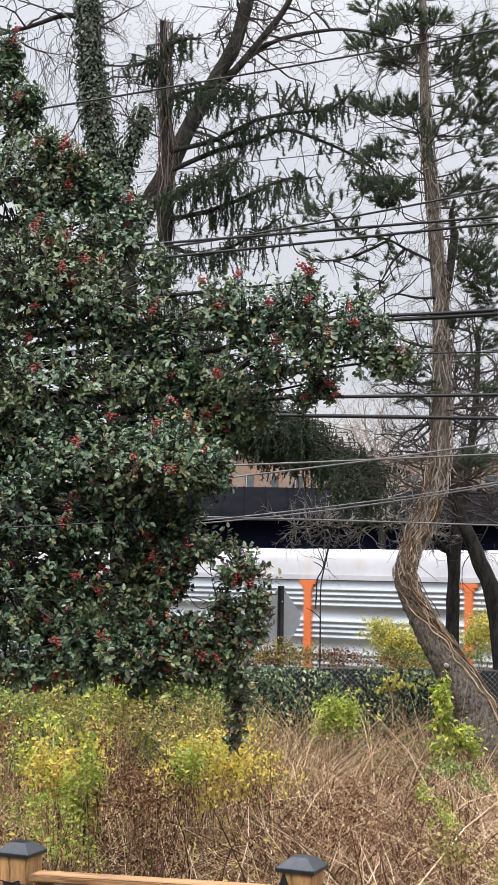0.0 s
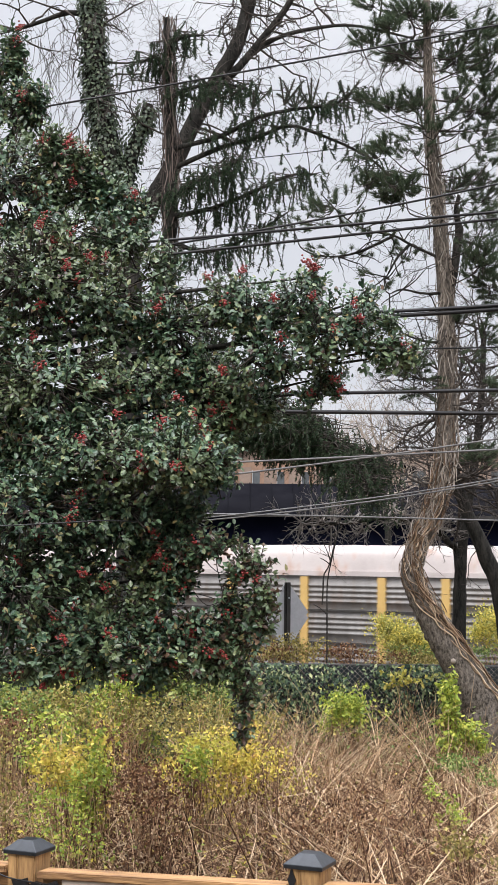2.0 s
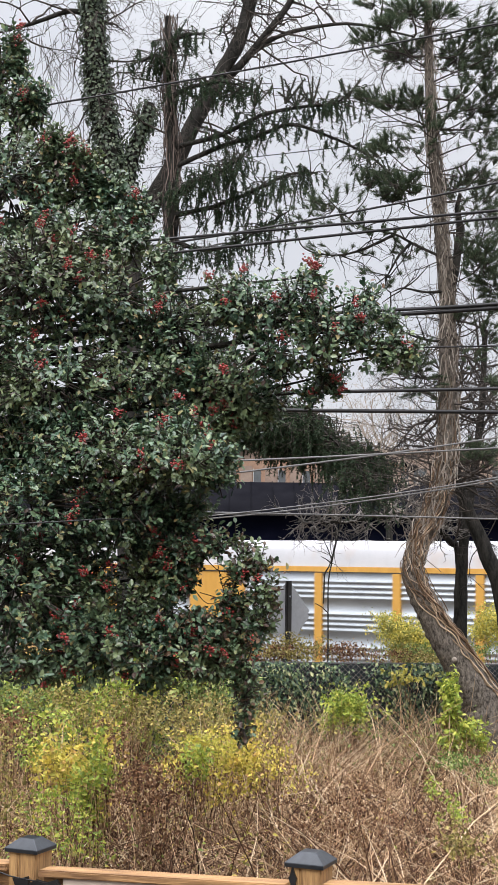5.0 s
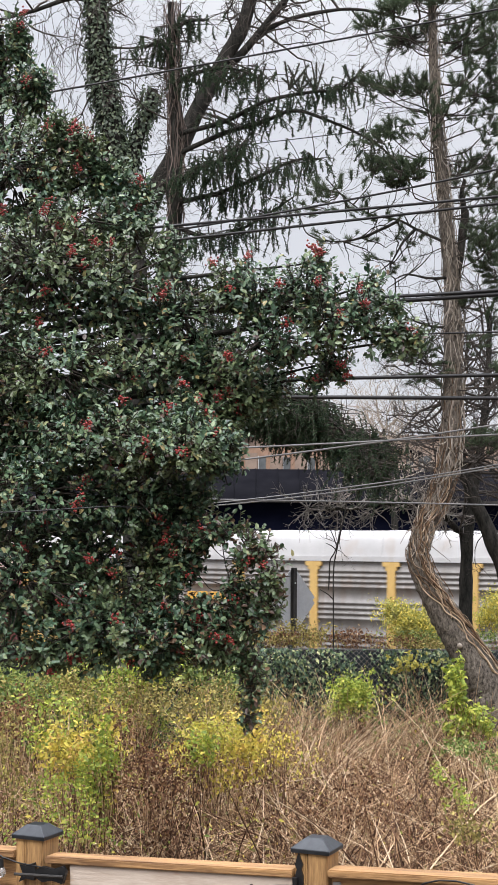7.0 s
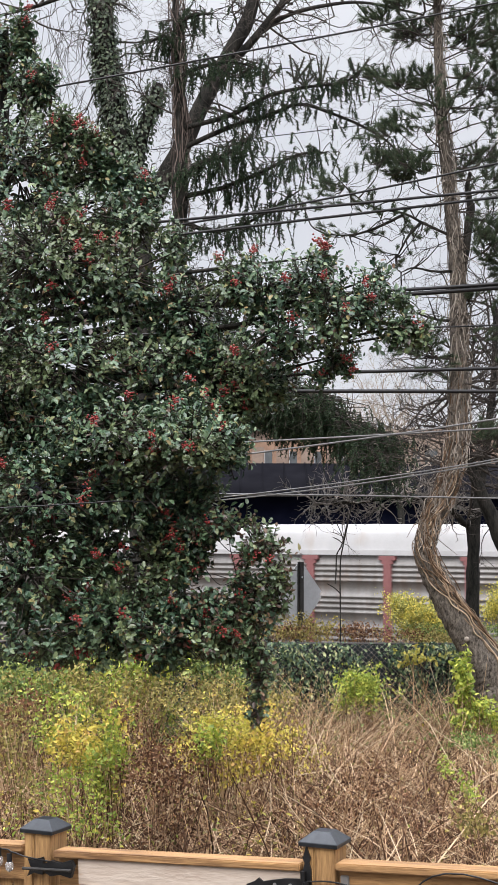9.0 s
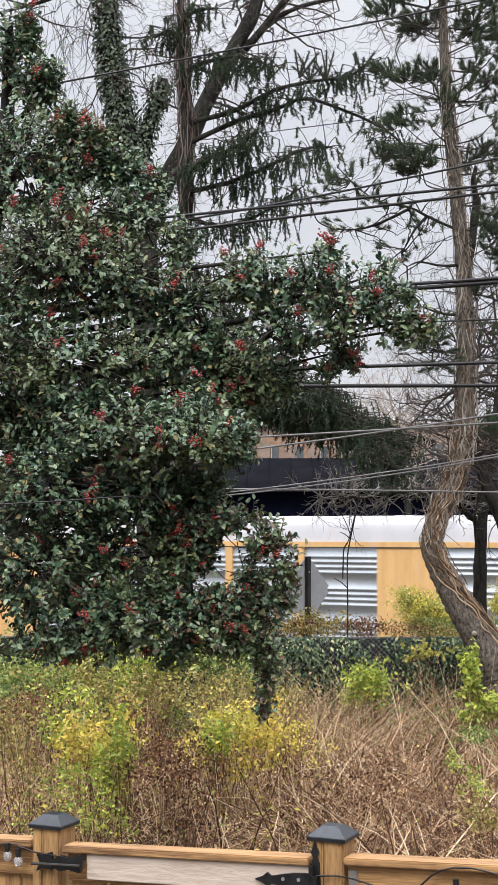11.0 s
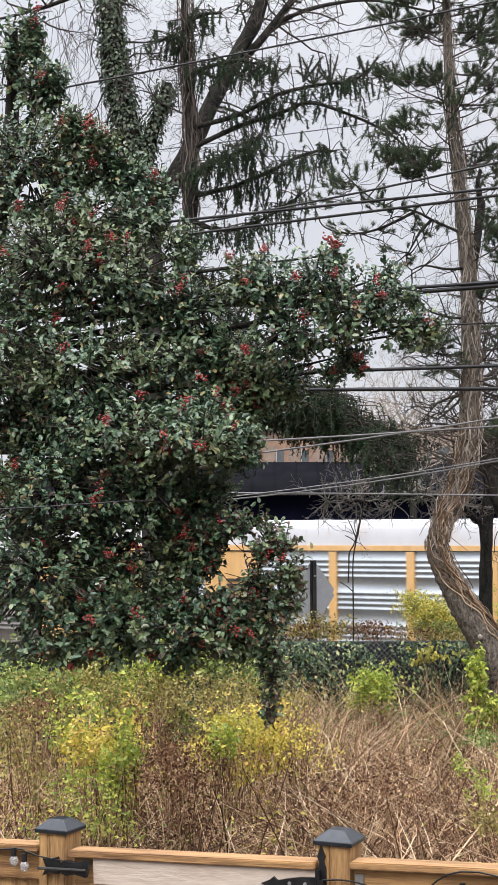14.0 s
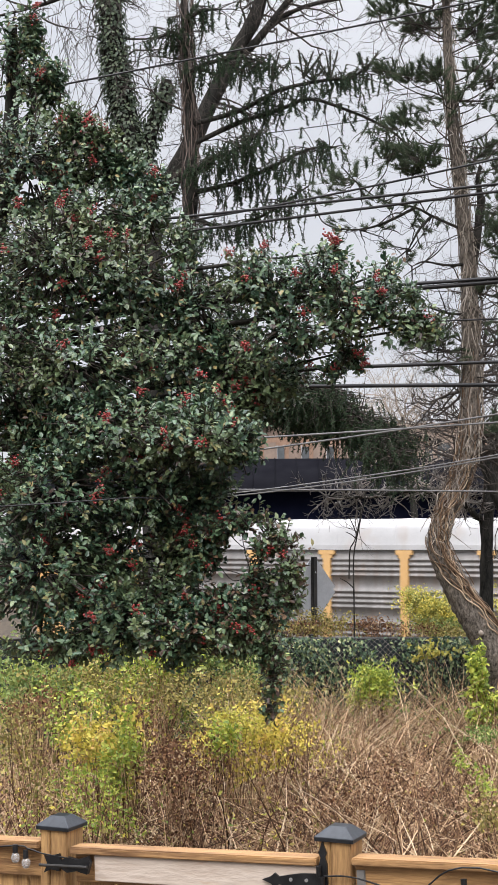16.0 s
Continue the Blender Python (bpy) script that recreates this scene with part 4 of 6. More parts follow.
        for _ in range(8):
            grow(twig, line[RNG.integers(3, 16)], unit(RNG.normal(size=3)), 0.5, 0.009, 2, 0.6, 0.0, 2, 4)
    # upright shoots near the end of one limb
    for q in ((0.59, 21.60, 9.94), (0.75, 21.60, 9.90), (0.09, 21.70, 9.92), (1.56, 21.60, 10.04), (1.01, 21.60, 9.92)):
        for _ in range(5):
            d = unit(np.array([RNG.normal() * 0.5, RNG.normal() * 0.3, 0.8]))
            L = RNG.uniform(0.26, 0.48)
            tube(twig, [q, np.asarray(q) + d * L], 0.012, 4)
            m = 130
            pp = np.asarray(q) + d * (RNG.random(m) * L)[:, None]
            needles(need, pp, unit(rand_dirs(m) + d * 0.8), 0.05, 0.013)
    part("trunk", wood, M_BARK_DARK, t, smooth=True)
    tagged(part("twigwork", twig, M_TWIG, t), kind="stuff")
    tagged(part("needle_foliage", need, M_SPRUCE, t, "dull green drooping needles"), kind="stuff")
    tagged(part("vine_growth", vine, M_VINE_RED, t, "dry red-brown climbing vine stems"), kind="stuff")


spruce()


def brush(g, twig, p, d, L):
    """A pine shoot: a short twig with long needles sweeping forward all round."""
    d = unit(np.asarray(d, float))
    pts = np.array([p, p + d * L * 0.5 + RNG.normal(size=3) * 0.015, p + d * L])
    tube(twig, pts, [0.006, 0.005, 0.003], 3)
    n = int(110 * L / 0.12)
    f = RNG.random(n)
    base = p + d * (L * f)[:, None]
    w = unit(d * 0.9 + rand_dirs(n) * 0.8 + np.array([0, 0, 0.15]))
    needles(g, base, w, RNG.uniform(0.05, 0.092, n), 0.0058)


def pine():
    t = thing("crooked_pine", "tall pine with a crooked vine-covered trunk", "tree")
    wood, twig, need, vine, stub, grey, arm = Geo(), Geo(), Geo(), Geo(), Geo(), Geo(), Geo()
    base = (3.26, 18.60, 0.71)
    line = smooth_line([down(base), (3.20, 18.60, 0.79), (2.98, 18.60, 1.30), (2.67, 18.60, 1.81), (2.42, 18.60, 2.25), (2.24, 18.60, 2.69), (2.32, 18.60, 3.10), (2.53, 18.60, 3.59), (2.65, 18.60, 4.11), (2.69, 18.60, 4.86), (2.69, 18.60, 5.61), (2.68, 18.60, 6.37), (2.60, 18.60, 7.28), (2.50, 18.60, 8.28), (2.45, 18.60, 9.29), (2.43, 18.60, 10.22), (2.39, 18.60, 11.16)], 80)
    frac = np.linspace(0, 1, 80)
    rad = np.interp(frac, [0, 0.06, 0.2, 0.3, 0.38, 0.5, 0.65, 0.8, 1], [0.34, 0.29, 0.200, 0.152, 0.140, 0.130, 0.112, 0.074, 0.045])
    tube(wood, smooth_line(line, 200), np.interp(np.linspace(0, 1, 200), frac, rad), 20, 0.045)
    fork = smooth_line([(2.68, 18.60, 6.22), (2.78, 18.70, 6.66), (2.85, 18.75, 7.01), (2.89, 18.80, 7.33), (2.85, 18.80, 7.60), (2.89, 18.80, 7.81)], 14)
    tube(arm, fork, np.linspace(0.085, 0.022, 14), 9, 0.12)

    HEIGHTS = [(3.20, 18.60, 0.79)[2], (2.98, 18.60, 1.30)[2], (2.67, 18.60, 1.81)[2], (2.42, 18.60, 2.25)[2], (2.24, 18.60, 2.69)[2], (2.32, 18.60, 3.10)[2], (2.65, 18.60, 4.11)[2]]

    def climb(i0, i1, swing, r, into=None, shake=0.012):
        seg = line[i0:i1]
        k = np.arange(i0, i1)
        side = np.interp(seg[:, 2], HEIGHTS, [160, 152, 140, 116, 84, 66, 90])
        calm = np.interp(seg[:, 2], HEIGHTS, [0.35, 0.4, 0.5, 0.7, 1.1, 1.2, 1.2])
        ang = np.radians(side + calm * (swing + np.linspace(0, RNG.normal() * 30, len(seg)) + np.cumsum(RNG.normal(size=len(seg)) * 6)))
        tang = unit(np.gradient(seg, axis=0))
        a = unit(np.cross(tang, [0, 1.0, 0]))
        b = np.cross(tang, a)
        off = (np.cos(ang)[:, None] * a + np.sin(ang)[:, None] * b) * (rad[i0:i1, None] * 1.03 + r * RNG.uniform(0.6, 3.5))
        tube(into or vine, smooth_line(seg + off + RNG.normal(size=seg.shape) * shake, 3 * len(seg)), np.linspace(r, r * 0.7, 3 * len(seg)), 5)

    for _ in range(64):
        i0 = int(RNG.integers(3, 30))
        climb(i0, i0 + int(RNG.integers(6, 18)), RNG.normal() * 24, RNG.choice((0.0025, 0.003, 0.004, 0.005, 0.007, 0.009)))
    climb(5, 28, -25, 0.012)
    climb(6, 22, 10, 0.011)
    climb(4, 24, -70, 0.012)
    for _ in range(16):
        i0 = int(RNG.integers(24, 36))
        climb(i0, i0 + int(RNG.integers(6, 16)), RNG.normal() * 50, RNG.uniform(0.004, 0.009))
    for _ in range(110):
        i0 = int(RNG.integers(24, 66))
        climb(i0, i0 + int(RNG.integers(4, 12)), RNG.normal() * 60, RNG.uniform(0.004, 0.009), grey, 0.022)
    for _ in range(170):
        i = int(RNG.integers(26, 74))
        a = RNG.uniform(0.6, 2.5)
        p = line[i] + np.array([-math.cos(a), -math.sin(a), 0]) * rad[i] * 1.1
        d = unit(np.array([RNG.normal() * 0.6, -0.2, RNG.choice((-1, 1)) * 0.9]))
        tube(grey, [p, p + d * 0.12 + RNG.normal(size=3) * 0.02, p + d * 0.26 + RNG.normal(size=3) * 0.06], [0.006, 0.005, 0.003], 4)
    q = np.asarray((2.74, 18.36, 1.58))
    tube(stub, [q, q + np.array([-0.01, -0.05, 0.01]), q + np.array([-0.01, -0.054, 0.01])], [0.034, 0.031, 0.002], 10)
    boughs = [  # end of bough, shoots, half width, half height
        ((2.12, 18.4, 10.19), 26, 0.24, 0.15), ((1.69, 18.8, 10.45), 8, 0.16, 0.08), ((1.87, 18.1, 9.87), 12, 0.16, 0.10), ((2.11, 18.8, 9.75), 34, 0.31, 0.14), ((1.61, 18.2, 9.72), 12, 0.19, 0.08),
        ((2.56, 18.3, 10.1), 10, 0.13, 0.10), ((2.86, 18.7, 9.67), 40, 0.29, 0.20), ((3.13, 18.3, 9.83), 18, 0.24, 0.10), ((3.28, 18.4, 9.4), 14, 0.16, 0.13), ((3.21, 18.0, 9.53), 14, 0.21, 0.11),
        ((1.68, 18.6, 9.01), 14, 0.15, 0.11), ((1.88, 18.4, 8.91), 14, 0.16, 0.10), ((2.21, 18.3, 8.9), 16, 0.16, 0.12), ((3.09, 18.6, 8.91), 22, 0.32, 0.11), ((3.24, 18.2, 9.0), 12, 0.19, 0.11),
        ((3.22, 18.4, 8.57), 8, 0.16, 0.10), ((2.8, 18.1, 8.96), 6, 0.13, 0.08), ((1.81, 18.3, 8.28), 14, 0.17, 0.11), ((2.17, 18.2, 8.28), 6, 0.13, 0.10), ((1.64, 18.2, 8.14), 5, 0.13, 0.06),
        ((1.65, 18.6, 7.88), 14, 0.15, 0.10), ((1.99, 18.2, 7.74), 34, 0.28, 0.14), ((1.93, 18.4, 7.63), 8, 0.13, 0.08), ((2.79, 18.8, 7.88), 16, 0.21, 0.13), ((3.04, 18.8, 7.99), 12, 0.16, 0.11),
        ((3.22, 18.6, 7.69), 12, 0.19, 0.10), ((3.27, 18.4, 8.19), 5, 0.13, 0.08), ((0.85, 18.2, 7.51), 6, 0.21, 0.08), ((1.16, 18.1, 7.43), 7, 0.21, 0.08), ((1.04, 18.8, 7.41), 4, 0.19, 0.07),
        ((1.4, 18.4, 7.29), 4, 0.16, 0.07), ((0.59, 18.1, 7.21), 3, 0.16, 0.07), ((1.67, 18.5, 7.1), 5, 0.21, 0.11), ((1.25, 18.6, 6.9), 4, 0.21, 0.08), ((1.84, 18.5, 6.61), 4, 0.16, 0.08),
        ((2.18, 18.7, 6.93), 4, 0.16, 0.08), ((3.06, 18.0, 6.69), 34, 0.24, 0.24), ((3.26, 18.4, 6.45), 16, 0.16, 0.16), ((2.95, 18.4, 6.88), 8, 0.13, 0.11), ((2.99, 18.0, 7.06), 6, 0.13, 0.08),
        ((3.29, 18.5, 7.34), 5, 0.11, 0.06), ((3.32, 18.7, 6.18), 8, 0.16, 0.08), ((2.91, 18.5, 6.03), 5, 0.11, 0.07), ((2.15, 18.2, 5.44), 26, 0.21, 0.16), ((2.02, 18.7, 5.35), 8, 0.13, 0.08),
        ((2.36, 18.4, 5.15), 7, 0.13, 0.10), ((3.21, 18.4, 5.8), 10, 0.15, 0.13), ((2.97, 18.6, 5.51), 4, 0.11, 0.07), ((3.21, 18.1, 5.12), 8, 0.13, 0.11), ((3.17, 18.7, 4.23), 24, 0.26, 0.13),
        ((3.21, 18.3, 10.02), 10, 0.21, 0.11), ((3.04, 18.3, 9.25), 9, 0.24, 0.10), ((3.35, 18.8, 8.86), 9, 0.21, 0.10), ((3.08, 18.2, 8.29), 8, 0.21, 0.11), ((2.87, 18.6, 8.63), 4, 0.16, 0.10), ((3.32, 18.7, 7.99), 8, 0.19, 0.10), ((3.04, 18.3, 7.45), 7, 0.21, 0.10), ((2.59, 18.1, 8.63), 4, 0.13, 0.08), ((2.35, 18.3, 8.53), 4, 0.13, 0.08),
    ]
    arms = [smooth_line(a, 16) for a in (
        [(2.60, 18.60, 6.90), (2.19, 18.50, 7.06), (1.96, 18.50, 7.18), (1.57, 18.60, 7.28), (1.29, 18.80, 7.53), (1.03, 18.90, 7.83)],
        [(2.19, 18.50, 7.06), (2.02, 18.40, 6.87), (1.92, 18.40, 6.69), (1.84, 18.40, 6.55)],
        [(1.96, 18.50, 7.16), (1.54, 18.60, 6.98), (1.25, 18.70, 6.93), (0.89, 18.90, 6.98)],
        [(2.67, 18.60, 6.43), (2.36, 18.40, 6.38), (2.07, 18.30, 6.41), (1.90, 18.30, 6.35)],
        [(2.67, 18.60, 5.75), (2.36, 18.40, 5.75), (2.17, 18.30, 5.79), (2.02, 18.30, 5.86)],
        [(2.67, 18.60, 5.31), (2.36, 18.40, 5.24), (2.12, 18.30, 5.27)],
        [(2.85, 18.75, 7.15), (3.08, 18.70, 7.12), (3.30, 18.60, 6.94), (3.57, 18.50, 6.81)])]
    for a in arms:
        tube(arm, a, np.linspace(0.022, 0.007, 16), 7, 0.12)
        for i in RNG.integers(4, 16, 6):
            grow(arm, a[i], unit(RNG.normal(size=3) * np.array([1, 0.6, 0.8])), RNG.uniform(0.2, 0.45), 0.010, 2, 0.6, 0.0, 2, 4, None, 0.2, 0.7)
    reachable = np.concatenate(arms)
    zs = line[:, 2]
    for c, n, rw, rh in boughs:
        c = np.asarray(c)
        reach = abs(c[0] - 2.55)
        start = line[int(np.argmin(np.abs(zs - (c[2] - 0.10 - 0.22 * reach))))]
        gap = np.linalg.norm(reachable - c, axis=1)
        if gap.min() < 0.75 * np.linalg.norm(start - c):
            start = reachable[int(np.argmin(gap))]
        way = smooth_line([start, start + (c - start) * np.array([0.45, 0.45, 0.15]) + RNG.normal(size=3) * 0.05, start + (c - start) * np.array([0.8, 0.8, 0.55]), c], 12)
        tube(twig, way, np.linspace(0.012, 0.005, 12), 5)
        out = unit((c - start) * np.array([1, 1, 0.2]))
        for _ in range(int(n * (2.2 if n > 7 else 2.6))):
            off = np.clip(RNG.normal(size=3), -1.5, 1.5) * np.array([rw, 0.7 * rw, rh]) * (0.6 if n > 7 else 1.0)
            p = c + off
            tube(twig, [c + off * 0.2, c + off * 0.6 - [0, 0, 0.02], p], [0.005, 0.004, 0.003], 3)
            d = out * 0.45 + unit(off * np.array([1, 1, 0.4])) * 0.5 + rand_dirs(1)[0] * 0.35 + np.array([0, 0, 0.4])
            brush(need, twig, p, d, RNG.uniform(0.07, 0.15))
    for _ in range(90):
        i = int(RNG.integers(34, 78))
        d = unit(np.array([RNG.choice((-1, 1)) * RNG.uniform(0.4, 1), RNG.normal() * 0.5, RNG.uniform(-0.5, 0.3)]))
        grow(twig, line[i], d, RNG.uniform(0.3, 0.9), 0.008, 3, 0.5, 0.0, 3, 4, None, 0.25, 0.7)
    part("trunk", wood, M_BARK_PINE, t, smooth=True)
    tagged(part("boughwork", arm, M_BARK_DARK, t, "dark bare boughs", smooth=True), kind="stuff")
    tagged(part("limbwork", twig, M_TWIG, t), kind="stuff")
    tagged(part("needle_foliage", need, M_PINE, t, "green long-needled tufts"), kind="stuff")
    tagged(part("vine_growth", vine, M_VINE, t, "tan stringy climbing vine stems", smooth=True), kind="stuff")
    tagged(part("dry_vine_growth", grey, M_VINE_GREY, t, "pale grey ragged dead vine stems", smooth=True), kind="stuff")
    part("cut_stub", stub, M_TWIG_PALE, t)


pine()


def bare_tree(label, spine, r0, r1, n, size, mat_twig, lift=0.05, sides=8, seed_from=0.25, depth=3, bias=(0, 0, 0), shrink=0.68):
    t = thing("bare_tree", label, "tree")
    wood, twig = Geo(), Geo()
    line = smooth_line(spine, 26)
    tube(wood, line, np.linspace(r0, r1, 26), sides, 0.05)
    for _ in range(n):
        i = int(RNG.integers(int(26 * seed_from), 26))
        d = unit(RNG.normal(size=3) * np.array([1, 0.6, 0.7]) + np.array(bias))
        grow(twig, line[i], d, size * RNG.uniform(0.6, 1.2), r1 * 0.5, depth, 0.6, lift, 3, 4, None, 0.22, shrink)
    part("trunk", wood, M_BARK_DARK, t, smooth=True)
    tagged(part("twigwork", twig, mat_twig, t), kind="stuff")


bare_tree("dark leaning bare tree beside the fence", [down((4.10, 21.00, 1.10)), (3.89, 21.00, 2.09), (3.62, 21.00, 2.93), (3.34, 21.00, 3.59), (3.12, 21.00, 4.27), (3.03, 21.00, 5.20)], 0.16, 0.05, 34, 0.7, M_TWIG, 0.1, seed_from=0.66, bias=(0, 0, 0.25))
bare_tree("slim dark bare tree with a forked trunk", [down((3.46, 22.50, 1.23)), (3.45, 22.50, 1.85), (3.47, 22.50, 2.66), (3.52, 22.50, 3.28), (3.65, 22.50, 4.09), (3.80, 22.50, 5.27), (3.86, 22.50, 6.55)], 0.125, 0.04, 44, 0.9, M_TWIG, 0.10, seed_from=0.58, bias=(0, 0, 0.3))
bare_tree("grey bare shrub with crooked twigs over the street", [down((3.51, 22.80, 1.21)), (3.49, 22.80, 2.70), (3.31, 22.70, 3.15), (2.98, 22.60, 3.42), (2.35, 22.60, 3.55), (1.62, 22.60, 3.45), (0.95, 22.60, 3.45)], 0.075, 0.030, 90, 0.30, M_TWIG_GREY, 0.05, seed_from=0.42, depth=2, bias=(0, 0, 0.12), shrink=0.78)


def sapling():
    t = thing("sapling", "thin dark sapling with a snapped hanging branch", "tree")
    wood, twig = Geo(), Geo()
    stem = smooth_line([down((1.17, 19.40, 1.22)), (1.17, 19.40, 1.83), (1.17, 19.40, 2.52), (1.22, 19.40, 2.83), (1.29, 19.40, 3.14), (1.35, 19.40, 3.45)], 20)
    tube(wood, stem, np.linspace(0.011, 0.008, 20), 6, 0.08)
    tube(wood, smooth_line([(1.27, 19.38, 3.10), (1.19, 19.36, 2.79), (1.12, 19.36, 2.66), (1.11, 19.36, 2.48), (1.10, 19.36, 2.25)], 14), np.linspace(0.009, 0.011, 14), 6, 0.1)
    for p, q in (((1.17, 19.38, 2.12), (0.98, 19.30, 2.26)), ((1.22, 19.38, 2.82), (1.08, 19.30, 3.14)), ((1.24, 19.38, 2.91), (1.26, 19.30, 3.25)), ((1.21, 19.38, 2.79), (1.06, 19.30, 2.89))):
        tube(wood, smooth_line([p, (np.array(p) + q) / 2 + [0.01, 0, 0.01], q], 6), np.linspace(0.009, 0.005, 6), 5)
    for _ in range(10):
        grow(twig, stem[int(RNG.integers(11, 20))], unit(RNG.normal(size=3) + [0, 0, 0.2]), 0.25, 0.005, 2, 0.6, 0.0, 2, 4)
    t.matrix_basis = Matrix.Translation(EYE) @ Matrix.Scale(1.046, 4) @ Matrix.Translation(-Vector(EYE))
    part("stem", wood, M_BARK_DARK, t, smooth=True)
    tagged(part("twigwork", twig, M_TWIG, t), kind="stuff")


sapling()
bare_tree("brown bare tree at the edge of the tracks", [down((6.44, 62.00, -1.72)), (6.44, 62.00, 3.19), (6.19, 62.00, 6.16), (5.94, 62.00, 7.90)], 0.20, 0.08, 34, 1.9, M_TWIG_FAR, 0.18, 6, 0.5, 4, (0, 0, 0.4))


# ---- holly ----
GAPS = [  # openings in the crown: centre, half width, half height (m)
    ((-0.24, 9.00, 2.67), 0.14, 0.105), ((-0.08, 9.00, 2.93), 0.10, 0.06), ((-0.75, 9.00, 2.61), 0.08, 0.09), ((-0.68, 9.00, 2.75), 0.12, 0.05), ((-1.27, 9.00, 2.93), 0.13, 0.06), ((-1.53, 9.00, 2.94), 0.07, 0.05),
    ((-1.15, 9.00, 3.96), 0.13, 0.10), ((-0.65, 9.00, 3.83), 0.13, 0.06), ((-1.08, 9.00, 5.03), 0.06, 0.07), ((-0.67, 9.00, 4.72), 0.08, 0.11), ((-0.36, 9.00, 4.60), 0.08, 0.11), ((-0.36, 9.00, 4.28), 0.08, 0.09), ((-1.48, 9.00, 5.11), 0.09, 0.08), ((-1.56, 9.00, 4.60), 0.07, 0.07), ((-0.12, 9.00, 4.29), 0.06, 0.06), ((0.72, 9.00, 4.17), 0.08, 0.05), ((0.32, 9.00, 4.02), 0.07, 0.05), ((0.94, 9.00, 4.54), 0.07, 0.05), ((0.57, 9.00, 4.50), 0.05, 0.04),
]


